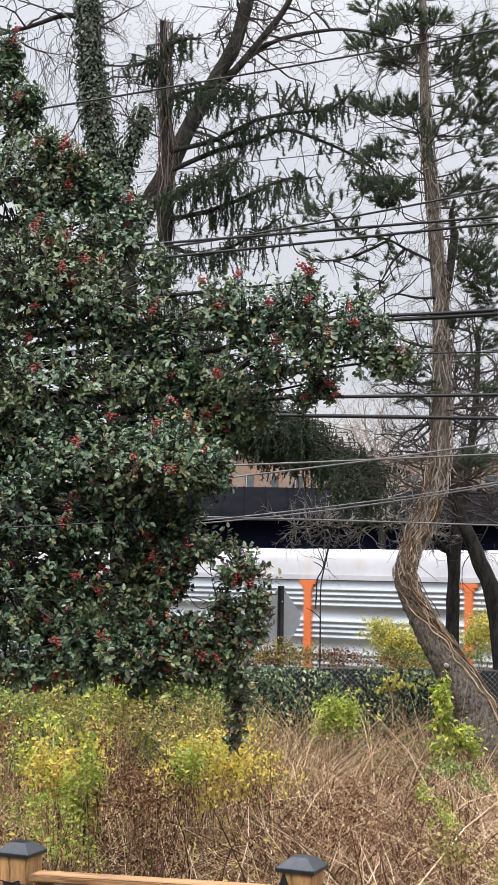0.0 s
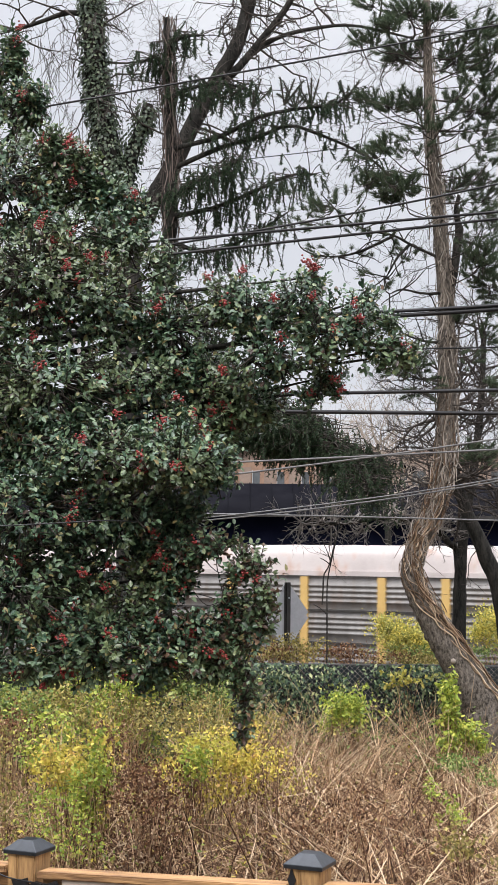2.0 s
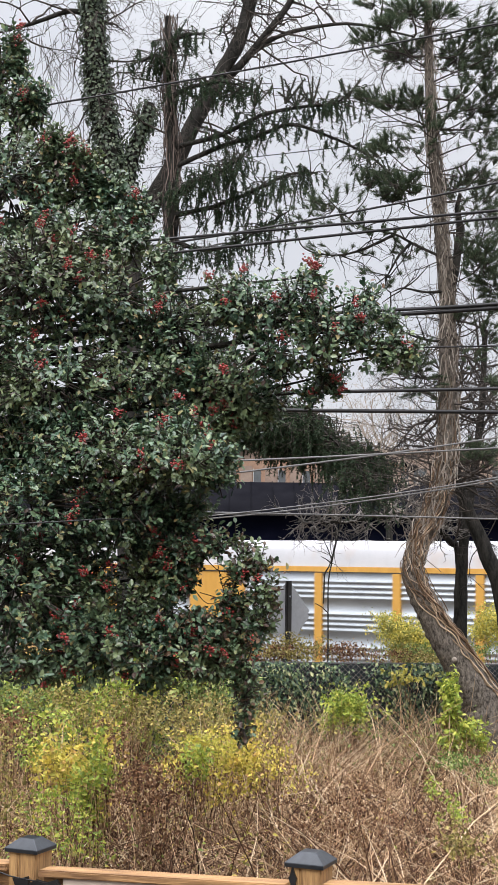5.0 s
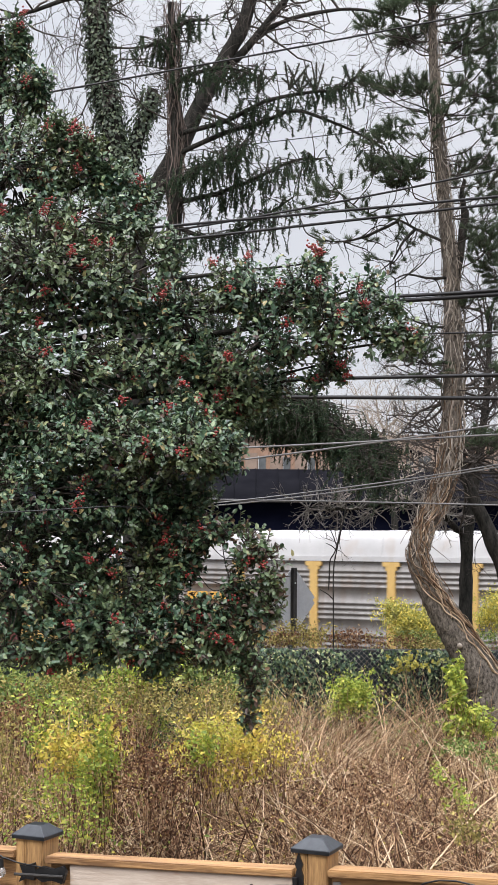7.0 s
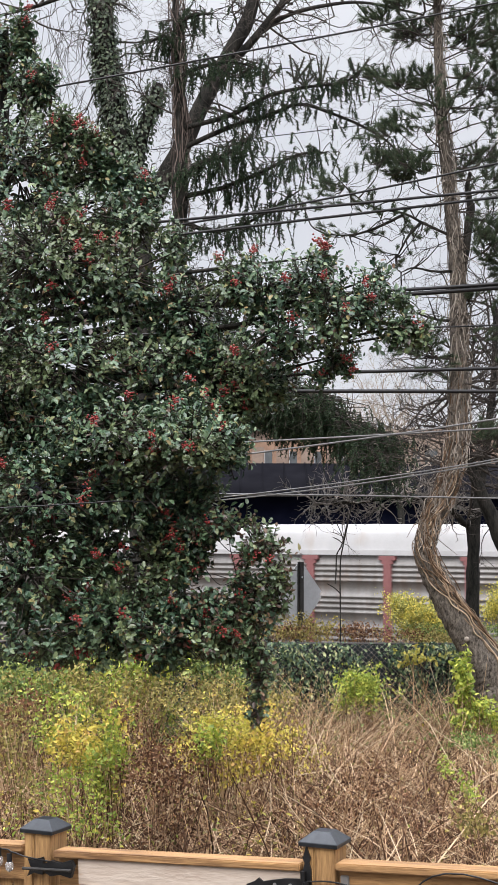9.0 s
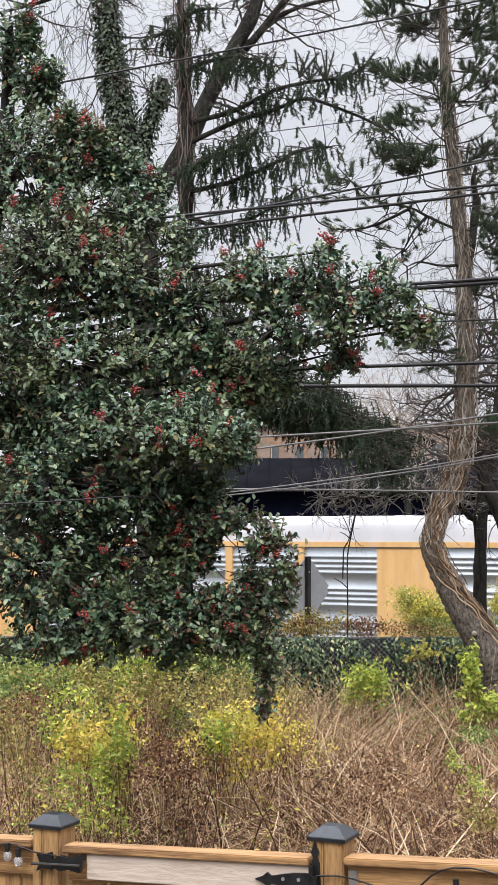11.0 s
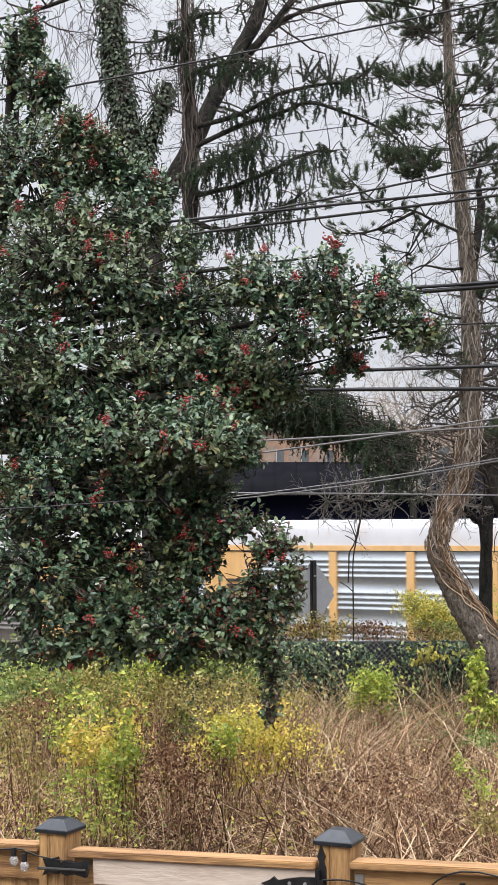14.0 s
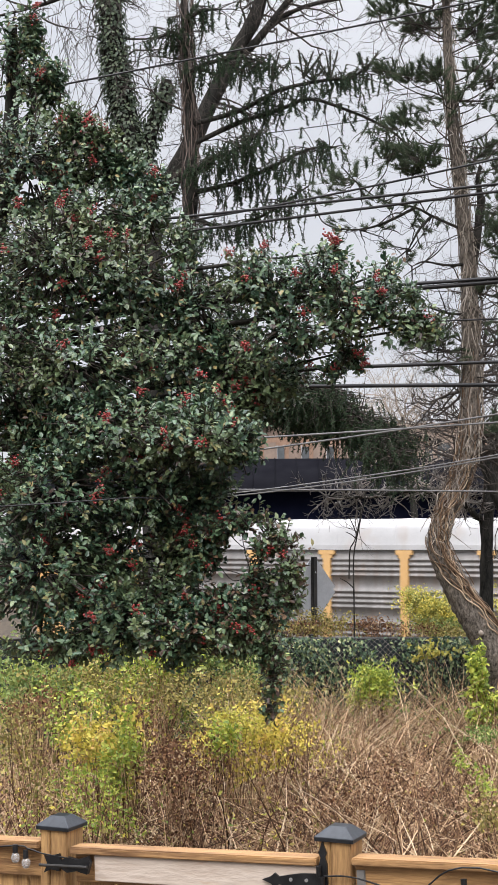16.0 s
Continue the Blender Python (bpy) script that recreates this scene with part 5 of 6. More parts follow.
def holly():
    t = thing("holly_tree", "large dark green holly tree with red berries", "tree")
    leaf, rust, twig, berry, wood = Geo(), Geo(), Geo(), Geo(), Geo()
    blobs = [  # centre, half width, half height (m), twigs
        ((-1.79, 9.80, 6.30), 0.17, 0.34, 80), ((-1.59, 9.60, 5.98), 0.16, 0.28, 80), ((-1.62, 9.40, 5.40), 0.48, 0.45, 300), ((-1.33, 9.50, 5.39), 0.27, 0.28, 150), ((-1.01, 9.60, 5.38), 0.24, 0.24, 110), ((-0.88, 9.50, 5.08), 0.30, 0.26, 150), ((-0.59, 9.50, 4.85), 0.22, 0.22, 100),
        ((-1.41, 9.10, 4.69), 0.55, 0.45, 420), ((-0.90, 9.20, 4.60), 0.40, 0.34, 260), ((-0.50, 9.30, 4.39), 0.30, 0.32, 190), ((-1.75, 9.00, 4.01), 0.5, 0.6, 300), ((-1.22, 8.90, 3.96), 0.55, 0.34, 330), ((-0.71, 9.20, 4.04), 0.40, 0.26, 190),
        ((-0.16, 9.20, 4.61), 0.24, 0.22, 120), ((0.03, 9.10, 4.51), 0.28, 0.28, 180), ((0.35, 9.00, 4.54), 0.26, 0.24, 150), ((0.49, 8.90, 4.34), 0.26, 0.28, 160), ((0.71, 8.90, 4.34), 0.24, 0.24, 150), ((0.92, 8.90, 4.23), 0.17, 0.18, 90), ((0.14, 9.10, 4.18), 0.36, 0.24, 190), ((0.54, 9.10, 4.07), 0.16, 0.14, 70), ((0.44, 9.20, 3.97), 0.14, 0.10, 40), ((0.79, 9.00, 4.57), 0.13, 0.13, 40), ((0.43, 9.00, 4.70), 0.13, 0.12, 40),
        ((-0.23, 9.30, 4.02), 0.34, 0.26, 180), ((-0.01, 9.40, 3.88), 0.30, 0.20, 130), ((-0.92, 8.80, 3.53), 0.62, 0.30, 360), ((-0.39, 8.70, 3.49), 0.36, 0.24, 240), ((-0.16, 8.70, 3.46), 0.18, 0.22, 100), ((-1.34, 8.80, 3.17), 0.50, 0.34, 300), ((-0.79, 9.00, 3.18), 0.42, 0.30, 260), ((-0.40, 9.00, 3.18), 0.26, 0.22, 130),
        ((-1.40, 8.80, 2.65), 0.55, 0.42, 420), ((-0.95, 9.20, 2.71), 0.34, 0.28, 150), ((-0.91, 8.90, 2.36), 0.46, 0.26, 280), ((-0.61, 9.00, 2.75), 0.20, 0.20, 100), ((-0.40, 8.90, 2.32), 0.38, 0.20, 200), ((-0.14, 8.80, 2.98), 0.22, 0.11, 100), ((0.05, 8.70, 2.87), 0.16, 0.14, 80), ((0.14, 8.70, 2.69), 0.15, 0.16, 80), ((0.00, 8.80, 2.45), 0.16, 0.18, 90), ((0.01, 8.70, 2.21), 0.15, 0.16, 80), ((0.02, 8.70, 2.01), 0.10, 0.16, 60), ((0.01, 8.70, 1.85), 0.06, 0.08, 20), ((-0.56, 8.90, 2.17), 0.20, 0.14, 80), ((-1.32, 8.80, 2.23), 0.4, 0.14, 140),
        ((-0.05, 8.80, 2.60), 0.14, 0.16, 70), ((-0.19, 8.80, 2.24), 0.22, 0.14, 90), ((-0.34, 8.90, 2.93), 0.18, 0.10, 70), ((0.12, 8.70, 2.50), 0.12, 0.12, 50),
        ((-0.19, 9.30, 3.74), 0.22, 0.16, 100), ((-0.51, 9.00, 3.74), 0.34, 0.16, 140), ((-1.20, 9.10, 2.89), 0.4, 0.22, 170), ((-0.54, 9.10, 2.95), 0.26, 0.16, 110), ((-0.04, 9.30, 3.87), 0.30, 0.15, 120), ((-0.26, 9.20, 3.60), 0.22, 0.12, 70), ((1.05, 8.90, 4.20), 0.09, 0.12, 30), ((0.92, 8.90, 4.41), 0.10, 0.08, 25), ((0.14, 9.40, 3.92), 0.22, 0.12, 70), ((-0.70, 9.00, 2.57), 0.3, 0.22, 130), ((-0.14, 8.80, 2.34), 0.2, 0.16, 90),
        ((-1.15, 9.20, 3.74), 0.5, 0.22, 200), ((-0.35, 9.40, 4.22), 0.25, 0.2, 110), ((-1.14, 9.30, 5.00), 0.4, 0.25, 180), ((-0.76, 9.60, 5.31), 0.12, 0.16, 40), ((-1.35, 9.60, 5.74), 0.12, 0.12, 40), ((-1.65, 9.70, 6.49), 0.10, 0.16, 30),
        ((-1.56, 9.2, 3.61), 0.22, 0.26, 230), ((-1.55, 9.3, 4.09), 0.20, 0.17, 150), ((-1.64, 9.2, 3.21), 0.18, 0.22, 150), ((-0.35, 8.9, 2.76), 0.10, 0.15, 110), ((-0.43, 9.0, 2.94), 0.11, 0.09, 70),
        ((-1.49, 9.6, 6.03), 0.14, 0.17, 130), ((-1.31, 9.5, 5.69), 0.16, 0.15, 150), ((-1.14, 9.5, 5.57), 0.16, 0.14, 130), ((-0.95, 9.5, 5.41), 0.12, 0.13, 100), ((-1.63, 9.7, 6.36), 0.10, 0.14, 70), ((-0.47, 8.9, 2.73), 0.12, 0.15, 130),
        ((-0.28, 8.8, 2.51), 0.14, 0.07, 90), ((-0.1, 8.75, 2.64), 0.09, 0.12, 60), ((-0.44, 8.9, 2.43), 0.21, 0.14, 200), ((-0.16, 8.8, 2.4), 0.15, 0.13, 130), ((-0.02, 8.7, 2.82), 0.10, 0.08, 60), ((-1.07, 9.1, 2.52), 0.44, 0.22, 260),
    ]
    trunk = smooth_line([down((-2.29, 9.90, 1.17)), (-2.28, 9.90, 2.33), (-2.15, 9.90, 3.52), (-1.97, 9.90, 4.72), (-1.83, 9.90, 5.74), (-1.79, 9.80, 6.49)], 26)
    tube(wood, trunk, np.linspace(0.16, 0.03, 26), 9, 0.04)
    for c, rw, rh, n in blobs:
        c = np.asarray(c)
        root = trunk[int(np.argmin(np.abs(trunk[:, 2] - (c[2] + (0.5 if c[2] < 2.75 else -0.25)))))]
        thick = 0.032
        if c[2] < 2.35:
            root = c + [-0.05, 0.10, 0.22] if c[0] > -0.18 else np.asarray((-0.54, 9.10, 2.39)) if c[0] > -0.6 else root + [0, 0, 0.6]
            thick = 0.0032
        elif c[2] < 3.1 and c[0] > -0.45:
            root = c + [-0.22, 0.18, 0.06]
            thick = 0.0028
        tube(wood, smooth_line([root, (root + c) / 2 + RNG.normal(size=3) * 0.08 + [0, 0.1, -0.05], c], 9), np.linspace(thick, min(thick, 0.006), 9), 5)
        rad = np.array([rw, min(rw, 0.45), rh])
        wispy = c[2] < 3.05 and c[0] > -0.45
        n = int(n * (0.5 if wispy and c[0] > -0.12 else 0.7 if wispy else 0.74 if c[0] > -0.25 else 1.02))
        d = rand_dirs(n)
        r = RNG.uniform(0.25, 1.0, n) ** 0.55
        tip = c + d * rad * (r * RNG.uniform(0.8, 1.35 if wispy else 1.25, n))[:, None]
        seen = tip * (9.0 / tip[:, 1:2]) + np.array([0, 0, EYE[2]]) * (1 - 9.0 / tip[:, 1:2])
        clear = np.zeros(n, bool)
        for h, hw, hh in GAPS:
            clear |= (((seen[:, 0] - h[0]) / hw) ** 2 + ((seen[:, 2] - h[2]) / hh) ** 2 < 1) & (RNG.random(n) < 0.9)
        tip, d, r = tip[~clear], d[~clear], r[~clear]
        n = len(tip)
        if n == 0:
            continue
        axis = unit(d * 0.8 + np.array([0, -0.15, 0.45]) + 0.45 * rand_dirs(n))
        for i in range(0, n, 2):
            tube(twig, [c + (tip[i] - c) * 0.35, tip[i] - axis[i] * 0.12, tip[i]], [0.008, 0.005, 0.003], 3)
        k = 9
        p = np.repeat(tip, k, 0)
        ax = np.repeat(axis, k, 0)
        f = np.tile(np.linspace(0, 1, k), n) + RNG.uniform(-0.05, 0.05, n * k)
        p = p - ax * (0.13 * f)[:, None]
        around = unit(np.cross(ax, rand_dirs(n * k)))
        way = unit(ax * (0.75 - 0.55 * f)[:, None] + around)
        nrm = unit(ax * 0.8 + np.array([0, -0.25, 0.75]) + 0.45 * rand_dirs(n * k))
        pick = (RNG.random(n) < (0.04 if wispy else 0.05)) & (d[:, 1] < -0.1) & (r > 0.75)
        tint = RNG.random(n * k) < np.where(np.repeat(pick, k), 0.4, 0.24 if wispy else 0.05 if c[2] > 3.6 else 0.025)
        size = RNG.uniform(0.029, 0.051, n * k)
        leaves(leaf, p[~tint], way[~tint], nrm[~tint], size[~tint], LEAF6, 1.12)
        leaves(rust, p[tint], way[tint], nrm[tint], size[tint], LEAF6, 1.12)
        for q, a in zip(tip[pick], axis[pick]):
            m = int(RNG.integers(10, 26))
            pos = q + [0, -0.045, 0.012] - a * RNG.uniform(0.0, 0.04, m)[:, None] + RNG.normal(size=(m, 3)) * 0.017
            for b in pos:
                berry.add(ICO * RNG.uniform(0.0060, 0.0085) + b, ICOF)
    part("trunk", wood, M_BARK_DARK, t, smooth=True)
    tagged(part("twigwork", twig, M_TWIG, t), kind="stuff")
    tagged(part("foliage", leaf, M_HOLLY, t, "glossy dark green spiny leaves"), kind="stuff")
    tagged(part("russet_foliage", rust, M_HOLLY_RUST, t, "dull red-brown holly leaves"), kind="stuff")
    tagged(part("berry_growth", berry, M_BERRY, t, "clusters of bright red berries", smooth=True), kind="stuff")


_p = (1 + 5 ** 0.5) / 2
ICO = unit(np.array([(-1, _p, 0), (1, _p, 0), (-1, -_p, 0), (1, -_p, 0), (0, -1, _p), (0, 1, _p), (0, -1, -_p), (0, 1, -_p), (_p, 0, -1), (_p, 0, 1), (-_p, 0, -1), (-_p, 0, 1)], float))
ICOF = np.array([(0, 11, 5), (0, 5, 1), (0, 1, 7), (0, 7, 10), (0, 10, 11), (1, 5, 9), (5, 11, 4), (11, 10, 2), (10, 7, 6), (7, 1, 8), (3, 9, 4), (3, 4, 2), (3, 2, 6), (3, 6, 8), (3, 8, 9), (4, 9, 5), (2, 4, 11), (6, 2, 10), (8, 6, 7), (9, 8, 1)])
holly()


# ---- overhead wires ----
def wire(label, pts, r, twist=0):
    g = Geo()
    a, b, c = np.polyfit([p[0] for p in pts], [p[2] for p in pts], 2)      # an even sag through the points
    xs = np.linspace(pts[0][0], pts[-1][0], 40)
    line = np.stack([xs, np.interp(xs, [p[0] for p in pts], [p[1] for p in pts]), a * xs ** 2 + b * xs + c], -1)
    tube(g, line, r, 6)
    if twist:
        tube(g, line + np.stack([0 * xs, 0 * xs - 0.01, twist + 0.15 * twist * np.sin(1.7 * xs)], -1), r * 0.8, 5)
    tagged(part("overhead_wire", g, M_CABLE_PALE if "pale" in label else M_CABLE), label, "wire", "overhead wires")


wire("thin black overhead wire crossing the trees", [(-9.28, 17.00, 7.17), (-2.47, 17.00, 8.46), (0.24, 17.00, 8.89), (3.04, 17.00, 9.43), (7.36, 17.00, 10.42)], 0.0122)
wire("faint thin overhead wire behind the spruce", [(-16.36, 30.00, 10.19), (-3.22, 30.00, 10.91), (1.41, 30.00, 11.75), (5.34, 30.00, 12.34), (12.93, 30.00, 13.39)], 0.0100)
wire("slack black overhead wire before the trees", [(-9.22, 17.00, 5.85), (-0.71, 17.00, 6.79), (1.35, 17.00, 7.06), (3.02, 17.00, 7.44), (7.32, 17.00, 8.63)], 0.0139)
wire("black overhead wire before the trees", [(-9.23, 17.00, 5.99), (-0.71, 17.00, 6.76), (1.35, 17.00, 6.97), (3.02, 17.00, 7.13), (7.30, 17.00, 7.57)], 0.0181)
wire("black overhead wire before the trees", [(-9.21, 17.00, 5.57), (-0.71, 17.00, 6.61), (1.35, 17.00, 6.82), (3.02, 17.00, 7.04), (7.30, 17.00, 7.57)], 0.0181)
wire("thick bundled overhead cable", [(-9.20, 17.00, 5.37), (-0.98, 17.00, 5.67), (1.77, 17.00, 5.82), (3.02, 17.00, 5.92), (7.27, 17.00, 6.31)], 0.0290, 0.055)
wire("thin black overhead wire above the street", [(-9.19, 17.00, 5.23), (-0.97, 17.00, 5.35), (1.90, 17.00, 5.43), (3.01, 17.00, 5.46), (7.25, 17.00, 5.62)], 0.0106)
wire("heavy black overhead cable above the street", [(-9.17, 17.00, 4.68), (-1.38, 17.00, 4.80), (1.22, 17.00, 4.90), (3.01, 17.00, 4.95), (7.24, 17.00, 5.07)], 0.0235)
wire("heavy black overhead cable above the street", [(-9.16, 17.00, 4.57), (-1.38, 17.00, 4.64), (1.22, 17.00, 4.65), (3.01, 17.00, 4.66), (7.23, 17.00, 4.64)], 0.0260)
wire("thin pale overhead wire above the street", [(-9.12, 17.00, 3.72), (-0.01, 17.00, 4.01), (1.36, 17.00, 4.13), (3.01, 17.00, 4.23), (7.23, 17.00, 4.52)], 0.0127)
wire("thin pale overhead wire above the street", [(-9.10, 17.00, 3.24), (-0.01, 17.00, 3.91), (1.36, 17.00, 4.08), (2.45, 17.00, 4.24), (7.24, 17.00, 5.14)], 0.0127)
wire("drooping pale twin service cable", [(-6.38, 17.00, 3.19), (-0.68, 17.00, 3.35), (0.81, 17.00, 3.45), (1.90, 17.00, 3.61), (3.00, 17.00, 3.82), (7.24, 17.00, 4.86)], 0.0105, 0.036)
wire("pale thin cable above the street", [(-6.39, 17.00, 3.40), (-0.55, 17.00, 3.41), (1.22, 17.00, 3.40), (3.00, 17.00, 3.35), (7.20, 17.00, 3.26)], 0.0106)
wire("dark cable passing before the holly", [(-3.28, 7.90, 3.03), (-1.39, 7.90, 3.06), (-0.77, 8.00, 3.08), (-0.53, 9.50, 3.13)], 0.0044)


# ---- dark screen fence with ivy ----
def screen_fence():
    f = thing("screen_fence", "dark mesh fence overgrown with ivy by the street", "fence")
    y, z1 = 20.0, (1.28, 20.00, 1.39)[2]
    for x in np.arange(-9, 10, 2.4):
        part("post", cyl((x, y + 0.05, -0.9), (x, y + 0.05, z1 + 0.06), 0.035, 10), M_STEEL, f)
    part("top_rail", cyl((-9, y + 0.03, z1), (9, y + 0.03, z1), 0.022, 8), M_STEEL, f)
    for x in np.arange(-9, 8.9, 2.4):
        g = Geo()
        m = 56
        v = [(x + 2.4 * i / m, y + 0.02 * (i % 2), z) for i in range(m + 1) for z in (-0.6, z1)]
        g.add(v, [(2 * i, 2 * i + 2, 2 * i + 3, 2 * i + 1) for i in range(m)])
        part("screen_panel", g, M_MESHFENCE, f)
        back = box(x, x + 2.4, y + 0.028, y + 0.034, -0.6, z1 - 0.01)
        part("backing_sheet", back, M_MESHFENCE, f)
    link = Geo()
    lean = z1 - 0.2
    for x in np.arange(-2.6, 4.2, 0.075):
        for way in (-1, 1):
            p = np.array([x, y - 0.012 * (2 + way), z1])
            tube(link, [p, p + [way * lean, 0, -lean]], 0.0026, 3)
    tagged(part("chain_link", link, M_TWIG_GREY, f, "grey wire chain link"), kind="stuff")
    ivy = Geo()
    n = 26000
    px = RNG.uniform(-1.5, 3.4, n)
    hh = RNG.random(n)
    pz = -0.5 + hh * (z1 + 0.55)
    keep = np.sin(px * 2.3 + 1) * 0.3 + 0.25 * np.sin(px * 9 + pz * 7) + RNG.random(n) > 0.40 + 0.08 * hh
    p = np.stack([px, y - RNG.uniform(0.02, 0.35, n), pz], -1)[keep]
    m = len(p)
    leaves(ivy, p, unit(np.array([0, -0.4, -0.7]) + 0.8 * rand_dirs(m)), unit(np.array([0, -1, 0.5]) + 0.5 * rand_dirs(m)), RNG.uniform(0.03, 0.085, m), LEAF4, 0.9)
    tagged(part("ivy", ivy, M_IVY_DARK, f, "dark green ivy leaves"), kind="stuff")


screen_fence()


# ---- undergrowth ----
def shrub(label, centre, rad, n, mat, size, stems=14, name="shrub"):
    t = thing(name, label, "shrub")
    g, s = Geo(), Geo()
    c, rad = np.asarray(centre, float), np.asarray(rad, float)
    foot = np.array([c[0], c[1], float(ground_z(c[0], c[1])) - 0.05])
    n = int(n * 1.7)
    m = max(8, n // 16)
    hubs = c + np.clip(RNG.normal(size=(7, 3)), -1.6, 1.6) * rad * 0.6
    tips = hubs[RNG.integers(0, 7, m)] + RNG.normal(size=(m, 3)) * rad * RNG.uniform(0.2, 0.55, (m, 1))
    for q in tips[::max(1, m // (stems * 3))]:
        tube(s, smooth_line([foot + RNG.normal(size=3) * np.array([rad[0] * 0.3, rad[1] * 0.3, 0]), (foot + q) / 2 + RNG.normal(size=3) * 0.06, q], 6), np.linspace(0.005, 0.002, 6), 3)
    p = np.repeat(tips, n // m + 1, 0)
    k = len(p)
    p = p + RNG.normal(size=(k, 3)) * np.minimum(rad * 0.2, 0.09)
    leaves(g, p, unit(rand_dirs(k) + np.array([0, -0.2, -0.1])), unit(np.array([0, -0.4, 0.7]) + 1.0 * rand_dirs(k)), size * 0.84 * RNG.uniform(0.55, 1.25, k), LEAF6, 1.05)
    tagged(part("stemwork", s, M_STALK, t), kind="stuff")
    tagged(part("foliage", g, mat, t), kind="stuff")


def stalks(label, name, n, xr, yr, h0, h1, mat, thick=0.0045, lean=0.45, density=None):
    g = Geo()
    x, y = RNG.uniform(*xr, n), RNG.uniform(*yr, n)
    if density is not None:
        keep = RNG.random(n) < density(x, y)
        x, y = x[keep], y[keep]
    n = len(x)
    z = ground_z(x, y)
    L = RNG.uniform(h0, h1, n) * (0.75 + 0.35 * np.sin(x * 2.1 + y * 0.8) ** 2)
    d = unit(np.stack([RNG.normal(size=n) * lean, RNG.normal(size=n) * lean, np.ones(n)], -1))
    bend = np.stack([RNG.normal(size=n), RNG.normal(size=n), -np.abs(RNG.normal(size=n))], -1) * 0.48
    p0 = np.stack([x, y, z - 0.02], -1)
    side = unit(np.cross(d, rand_dirs(n)))
    side2 = np.cross(side, d)
    rows = []
    for f, w in ((0, 1.0), (0.35, 0.9), (0.7, 0.65), (1.0, 0.3)):
        c = p0 + d * (L * f)[:, None] + bend * (L * f * f)[:, None]
        r = thick * w
        rows += [c + side * r, c - side * r * 0.5 + side2 * r * 0.87, c - side * r * 0.5 - side2 * r * 0.87]
    v = np.stack(rows, 1)
    base = (np.arange(n) * 12)[:, None, None]
    q = []
    for k in (0, 3, 6):
        for j in range(3):
            q.append((k + j, k + (j + 1) % 3, k + 3 + (j + 1) % 3, k + 3 + j))
    g.add(v, (np.array(q)[None] + base).reshape(-1, 4))
    return tagged(part(name, g, mat), label, "undergrowth", kind="stuff"), p0 + d * L[:, None] + bend * L[:, None], p0, L


stalks("tangle of dry tan weed stalks", "dry_stalks", 11500, (-3.6, 4.0), (6.6, 18.5), 0.5, 1.1, M_STALK, 0.0075, 0.5)
stalks("long leaning pale weed stems", "leaning_stems", 5600, (-3.6, 4.0), (6.6, 17.5), 0.9, 1.5, M_STALK, 0.0085, 0.75, lambda x, y: np.clip(0.25 + 0.55 * (x > 0.02 * y), 0, 1))
stalks("dark red-brown bramble stems", "bramble_stems", 12000, (-3.6, 4.0), (7.5, 17.5), 0.5, 1.15, M_BRAMBLE, 0.0065, 0.8, lambda x, y: np.clip(0.4 + 0.6 * (np.sin(x * 1.7 + 0.5) * np.sin(y * 0.8 + x * 0.7) > 0.1), 0, 1))
stalks("low matted brown dead stems", "dead_stems", 4500, (-3.6, 4.0), (6.4, 18.5), 0.2, 0.6, M_STALK, 0.0065, 1.1)
stalks("thin dry weeds before the dark fence", "fence_weeds", 3600, (-0.6, 3.6), (18.0, 19.7), 0.9, 1.75, M_STALK, 0.0045, 0.3)
stalks("tuft of tall pale dry grass", "dry_grass", 1600, (0.05, 1.15), (16.4, 18.4), 0.9, 1.55, M_STALK, 0.004, 0.22)


def scatter_leaves(name, label, mat, n, size, zlo, zhi, where=None, yr=(6.6, 18.5), wide=1.1):
    g = Geo()
    x, y = RNG.uniform(-3.6, 4.0, n), RNG.uniform(*yr, n)
    if where is not None:
        k = RNG.random(n) < where(x, y)
        x, y = x[k], y[k]
    n = len(x)
    p = np.stack([x, y, ground_z(x, y) + RNG.uniform(zlo, zhi, n) * (0.7 + 0.4 * np.sin(x * 2.1 + y * 0.8) ** 2)], -1)
    leaves(g, p, rand_dirs(n), unit(np.array([0, -0.3, 1.0]) + 0.9 * rand_dirs(n)), size * RNG.uniform(0.5, 1.3, n), LEAF4, wide * 0.75)
    tagged(part(name, g, mat), label, "undergrowth", kind="stuff")


scatter_leaves("dead_leaves", "curled brown dead leaves on the stalks", M_DRY, 20000, 0.036, 0.05, 1.08, lambda x, y: np.where(x > 0.02 * y, 0.4, 0.8), wide=0.62)
scatter_leaves("olive_leaves", "small olive and green leaves among the stalks", M_OLIVE, 9000, 0.038, 0.1, 1.0, lambda x, y: 0.25 + 0.6 * (x < 0.06 * y))


def patchy(x, y):
    """Yellow growth in drifts, thinning towards the open side."""
    w = np.sin(x * 3.1 + 1.0) * np.sin(y * 1.35 + x) + 0.5 * np.sin(x * 7 + y * 2)
    return np.clip(0.5 + 0.55 * w, 0, 1) * np.clip(0.95 - 1.1 * (x / y + 0.03) / 0.12, 0.05, 1)


